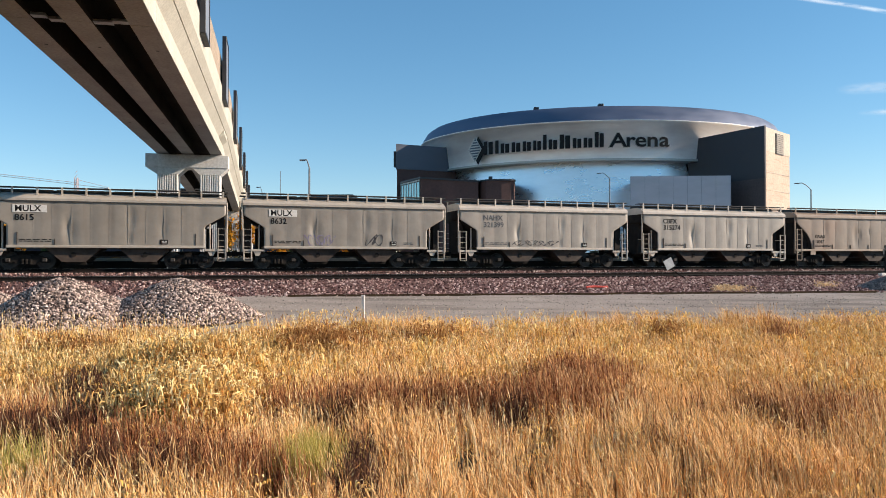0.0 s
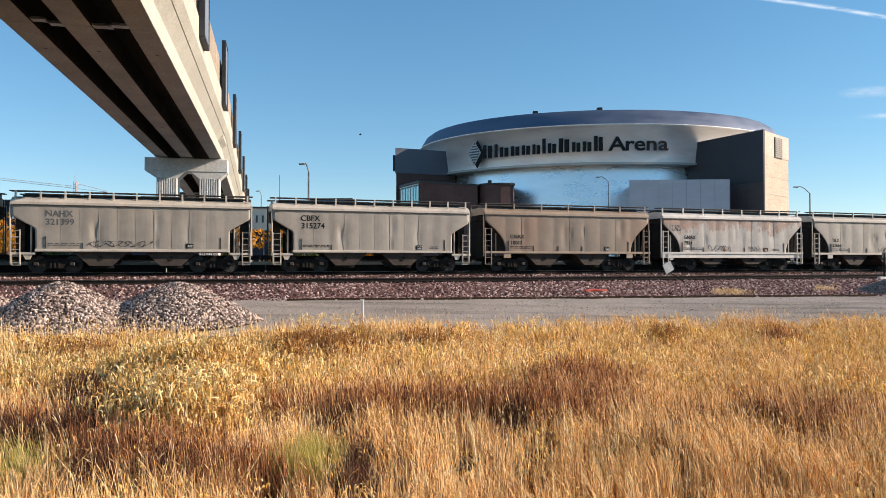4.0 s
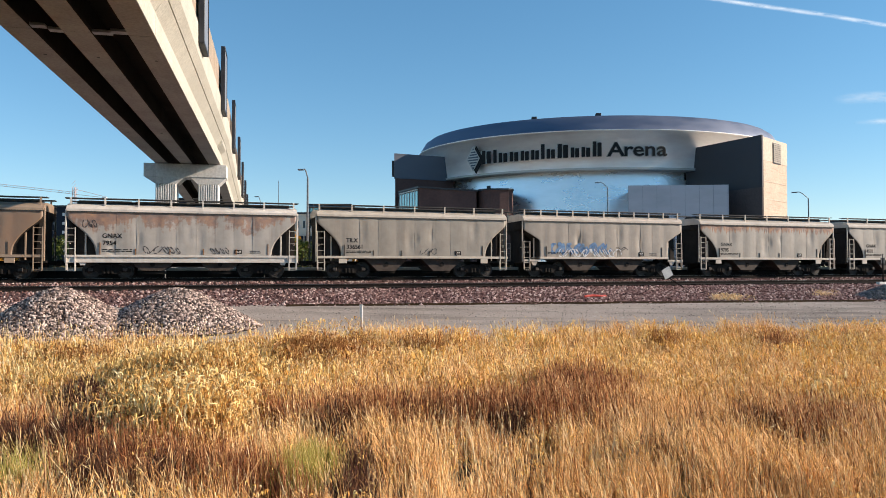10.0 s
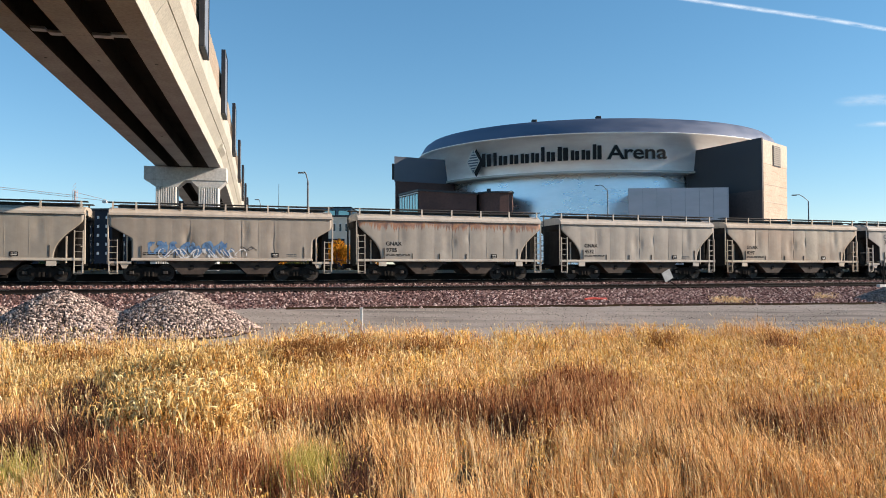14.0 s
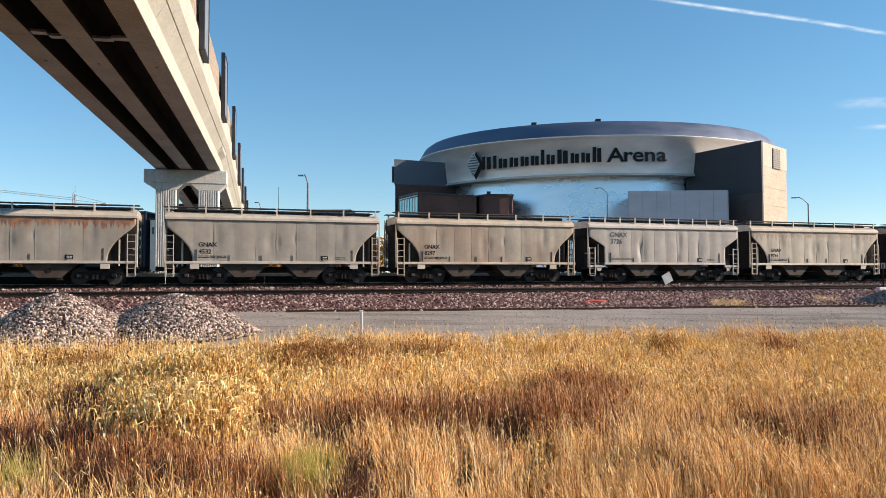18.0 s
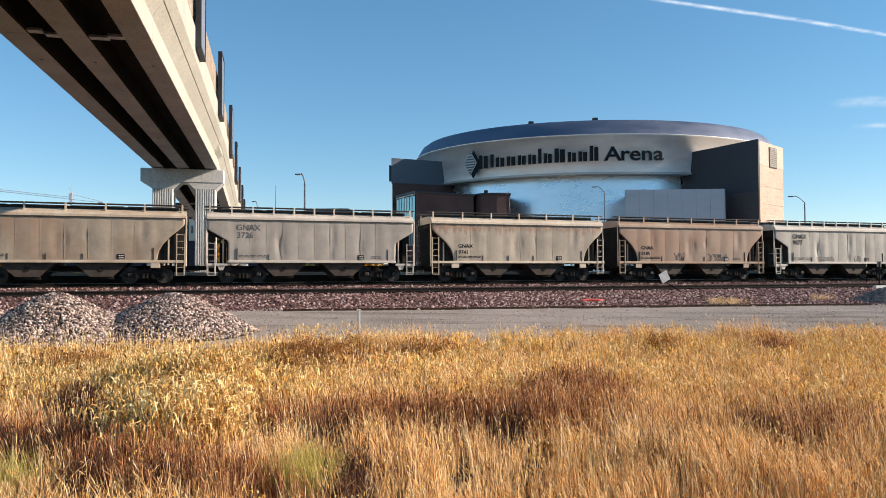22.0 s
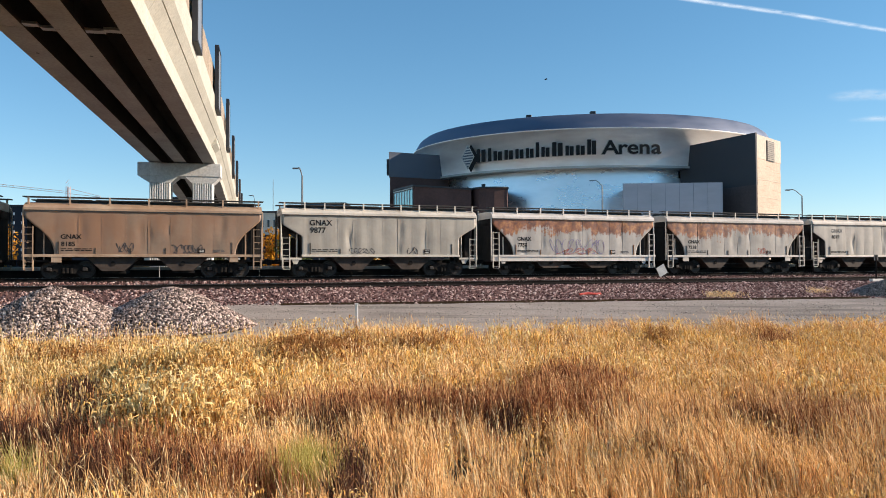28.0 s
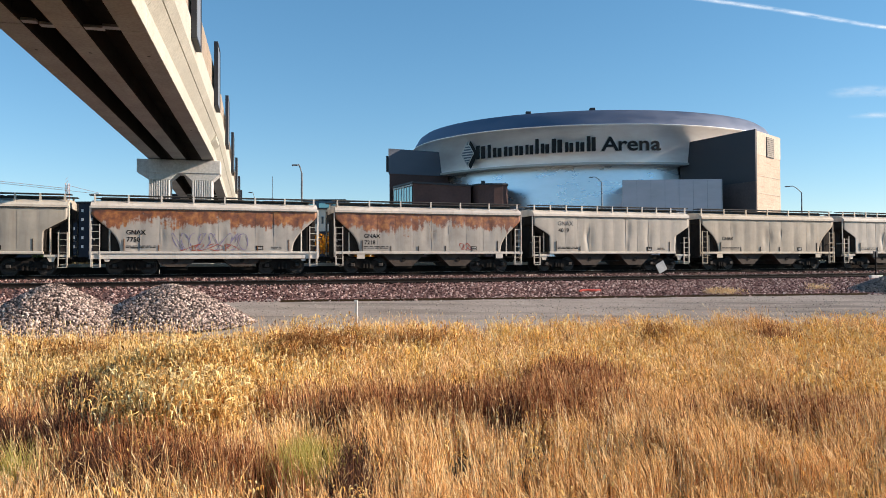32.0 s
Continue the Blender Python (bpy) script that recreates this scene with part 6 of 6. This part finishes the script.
def grow_field():
    c = field_points(18000, 4.2, 19.0, 0.74)
    # thicker to the east, sparse in the near west and among the leafy weeds
    keep = 0.46 + 0.3 * np.clip((c[:, 0] + 0.5) / 2.5, 0, 1) - 0.36 * np.clip((-1.6 - c[:, 0]) / 1.6, 0, 1) * (c[:, 1] < 12.5) - 0.42 * (c[:, 0] < -2.9) * (c[:, 1] > 12.5)
    c = hollowed(thinned(c, 1.4, 11.0, keep, 2.9))
    h = (0.68 + 0.36 * patch_noise(c, 0.4, 1.0)) * low_corner(c)
    tufts("dry_grass", c, 20, 0.06, np.clip(h, 0.3, 1.2), 0.0135, 0.4, STRAW, 1, "tall dry straw-coloured prairie grass", 0.58, 0.4)
    c = hollowed(thinned(field_points(2600, 4.2, 16.0, 0.8), 0.7, 5.0))
    tufts("red_tinged_grass", c, 12, 0.08, np.full(len(c), 0.62), 0.012, 0.3, REDGRASS, 21, "red-tinged dry grass between the straw", 0.4, 0.4)
    # golden leafy weeds along the far part
    c = thinned(field_points(5200, 14.5, 23.2, 1.0), 1.1, 4.0, 0.62, 2.2)
    h = (0.62 + 0.25 * patch_noise(c, 0.5, 4.0)) * low_corner(c)
    leafy("golden_weeds", c, 21, np.clip(h, 0.3, 1.0), 0.16, GOLD, 2, "golden yellow leafy weeds at the field's edge")
    tufts("weed_stems", c[::2], 5, 0.1, np.clip(h, 0.3, 1.0)[::2], 0.012, 0.35, GOLD, 22, "thin golden stems among the weeds", 0.4, 0.6)
    c = clump_points(1100, ((-9.0, 17.2, 3.6, 1.9, 3), (-5.5, 17.5, 2.4, 1.6, 1), (-10.5, 14.5, 2.0, 1.5, 1)))
    leafy("leafy_weeds", c, 24, np.full(len(c), 0.62), 0.17, CURLED, 32, "low yellowish leafy weeds before the stone heaps", 0.2, 0.8)
    # red-brown bluestem in drifts
    spots = ((-0.8, 13.2, 2.6, 0.8, 3), (1.2, 12.9, 1.6, 0.9, 2), (2.6, 14.0, 1.2, 1.0, 1.5), (3.1, 15.6, 1.0, 1.2, 2), (-6.7, 11.3, 1.4, 0.7, 0.5), (-2.7, 8.7, 0.9, 0.6, 1.3), (6.2, 12.3, 2.0, 0.7, 1),
             (9.9, 20.8, 0.5, 0.4, 0.5), (8.0, 9.5, 1.6, 0.8, 0.4), (-4.2, 9.6, 0.8, 0.5, 0.6))
    c = clump_points(2300, spots)
    tufts("bluestem_grass", c, 17, 0.08, np.full(len(c), 0.88), 0.0115, 0.26, REDGRASS, 3, "drifts of red-brown bluestem grass", 0.3, 0.35)
    # dark dead stalks in the thick of the field, also standing for shaded hollows
    c = clump_points(1700, ((-5.6, 10.84, 0.43, 0.55, 3.8), (-7.46, 15.03, 0.24, 0.55, 1.9), (-5.8, 12.48, 0.3, 0.55, 2.28), (-4.19, 8.94, 0.13, 0.55, 1.9), (-3.22, 8.7, 0.16, 0.55, 3.04), (-6.5, 10.84, 0.26, 0.55, 2.47), (-1.65, 12.72, 0.5, 0.55, 1.08), (-0.46, 13.23, 0.63, 0.55, 1.8), (0.6, 13.5, 0.53, 0.55, 1.8), (1.34, 12.48, 0.3, 0.55, 2.34), (-1.09, 9.59, 0.23, 0.55, 0.72), (-1.02, 8.37, 0.26, 0.42, 0.72), (3.97, 11.81, 0.47, 0.55, 0.43), (5.37, 12.25, 0.48, 0.55, 0.65), (5.97, 12.48, 0.3, 0.55, 0.43), (3.07, 10.33, 0.33, 0.55, 0.32)))
    tufts("dark_stalks", c, 18, 0.09, np.full(len(c), 0.72), 0.011, 0.35, SHADED_STALK, 34, "dark brown dead stalks, also standing for shade in the grass", 0.4, 0.3)
    # one big pale leafy clump, and a dark leafy patch beyond it
    c = clump_points(520, ((-4.8, 13.6, 1.05, 1.2, 1), (-4.4, 12.3, 0.9, 0.7, 0.4), (-5.7, 16.6, 1.2, 1.3, 0.7), (-4.0, 11.3, 0.6, 0.5, 0.3)))
    leafy("curled_leaves", c, 85, np.full(len(c), 0.9), 0.2, CURLED, 4, "big clump of pale curled dry leaves", 0.2, 0.85)
    c = clump_points(330, ((-3.3, 19.6, 1.3, 1.3, 2.6), (-9.5, 18.6, 1.2, 0.6, 0.5), (-0.4, 20.5, 0.7, 0.5, 0.4)))
    leafy("brown_weeds", c, 36, np.full(len(c), 0.72), 0.17, DARKWEED, 6, "brown leafy weeds in the field")
    c = clump_points(90, ((6.6, 21.3, 0.45, 0.35, 1), (10.0, 21.6, 0.35, 0.3, 0.4)))
    leafy("dead_weeds", c, 50, np.full(len(c), 0.75), 0.11, DARKWEED, 7, "dark brown dead weeds")
    p = clump_points(2200, ((-1.65, 9.2, 0.4, 0.35, 1), (-1.65, 8.7, 0.28, 0.25, 0.4), (-5.3, 9.0, 0.5, 0.4, 0.35)))
    blades("green_grass", p[:, 0], p[:, 1], FIELD.uniform(0.5, 1.0, len(p)), FIELD.uniform(0.005, 0.009, len(p)), FIELD.uniform(0.05, 0.3, len(p)), GREENGRASS, 5, "small tuft of still-green grass", 0.4)
    # pale straight stems that stand out before the darker drifts
    p = hollowed(field_points(9000, 5.0, 17.0, 0.9))
    blades("pale_stems", p[:, 0], p[:, 1], FIELD.uniform(0.55, 1.05, len(p)), FIELD.uniform(0.005, 0.009, len(p)) * np.clip(p[:, 1] / 9, 0.7, 1.6), FIELD.uniform(0.03, 0.25, len(p)), PALE_STEM, 31, "pale straight dry stems above the grass", 0.35, 0.5)
    # small dry leaflets and seed clusters on the nearer plants
    c = thinned(field_points(3600, 5.5, 16.0, 0.9), 0.8, 17.0, 0.5, 2.4)
    leafy("dry_leaflets", c, 16, np.full(len(c), 0.72), 0.06, GOLD, 33, "small golden dry leaflets and seed clusters", 0.14, 1.5)
    # dark seed stalks that stand above the grass
    p = clump_points(70, ((1.55, 8.7, 0.35, 0.4, 1), (2.2, 8.2, 0.5, 0.4, 0.5)))
    blades("seed_stalks", p[:, 0], p[:, 1], FIELD.uniform(0.7, 1.15, len(p)), FIELD.uniform(0.006, 0.01, len(p)), FIELD.uniform(0.05, 0.3, len(p)), DARKWEED, 12, "dark dry seed stalks", 0.3, 0.9)
    # sparse stalks along the road edge and on the ballast toe
    p = np.stack([FIELD.uniform(-6, 22, 700), np.zeros(700)], axis=1)
    p[:, 1] = np.array([edge_y(a) for a in p[:, 0]]) + FIELD.uniform(-1.5, 0.4, 700)
    blades("roadside_stalks", p[:, 0], p[:, 1], FIELD.uniform(0.3, 0.95, 700), FIELD.uniform(0.008, 0.018, 700), FIELD.uniform(0.05, 0.4, 700), STRAW, 8, "thin dry stalks along the road's edge", 0.5, 0.6)
    c = clump_points(45, ((14.2, 35.6, 0.9, 0.3, 1), (20.5, 38.2, 0.5, 0.25, 0.5), (-9.7, 22.5, 0.4, 0.25, 0.6)))
    leafy("dry_tufts", c, 22, np.full(len(c), 0.3), 0.14, PALE_STEM, 9, "dry tufts at the foot of the ballast")


# Dead-stalk brown, darkened further to carry the shade of the hollows.
SHADED_STALK = island_stuff("shaded_stalk", [(0, (0.02, 0.008, 0.006)), (0.6, (0.075, 0.03, 0.018)), (1, (0.24, 0.12, 0.06))], 0.8, 0.1, 0.6, 0.9)
PALE_STEM = island_stuff("pale_stem", [(0, (0.6, 0.35, 0.14)), (0.5, (0.95, 0.68, 0.34)), (1, (1.0, 0.9, 0.62))], 0.55, 0.2, 0.6, 0.8, 0.15)
CURLED = island_stuff("curled_leaf", [(0, (0.14, 0.06, 0.02)), (0.28, (0.62, 0.34, 0.1)), (0.6, (1.0, 0.69, 0.26)), (1, (1.0, 0.87, 0.5))], 0.6, 0.2, 0.8, 0.9, 0.2)
grow_field()

# ---- what moves ----


def travel(t):
    """Metres that the train has run by t seconds, leftwards along its track."""
    return (-0.13189 * t - 1.5613e-5 * t ** 2 + 3.2822e-6 * t ** 3) * SIDE_Q / COS


def motions():
    walk(LONG_TRAIL, [(0, pose(210, 0, 0)), (13, pose(120, 0, 0)), (32, pose(-45, 0, 0))])
    # it comes in from the right, over the arena, and off behind the bridge
    walk(BIRD, [(t, pose(x, 115, z)) for t, x, z in ((0, 150, 18), (20, 120, 19), (23, 75, 21.5), (25, 53.7, 24.0), (25.5, 49.6, 25.6), (27.5, 26.3, 28.7), (28, 17.8, 30.7), (29, 0.8, 32.5), (30, -16, 33), (32, -52, 33.4))])
    # another rises from behind the train and flies off to the right
    walk(SECOND_BIRD, [(t, pose(x, 115, z)) for t, x, z in ((0, -25, 5), (2.4, -20.2, 10.5), (3, -17.4, 19.7), (3.5, -15.4, 21.1), (5.5, 0.4, 22.8), (7, 30, 28), (9, 75, 33), (11, 130, 36), (32, 420, 60))])
    turn = pose(0, 0, 0, 0, 0, TURN)
    for car, s in TRAIN:
        walk(car, [(t, Matrix.Translation(along(s + travel(t))) @ turn) for t in range(0, 33, 2)])
        for truck in car.children:
            for w in truck.children:
                if w.name.startswith("wheelset"):
                    x = w.matrix_local.translation.x
                    walk(w, [(k / 10, pose(x, 0, 0.457) @ Matrix.Rotation(travel(k / 10) / 0.457, 4, "Y")) for k in range(0, 321)])


motions()
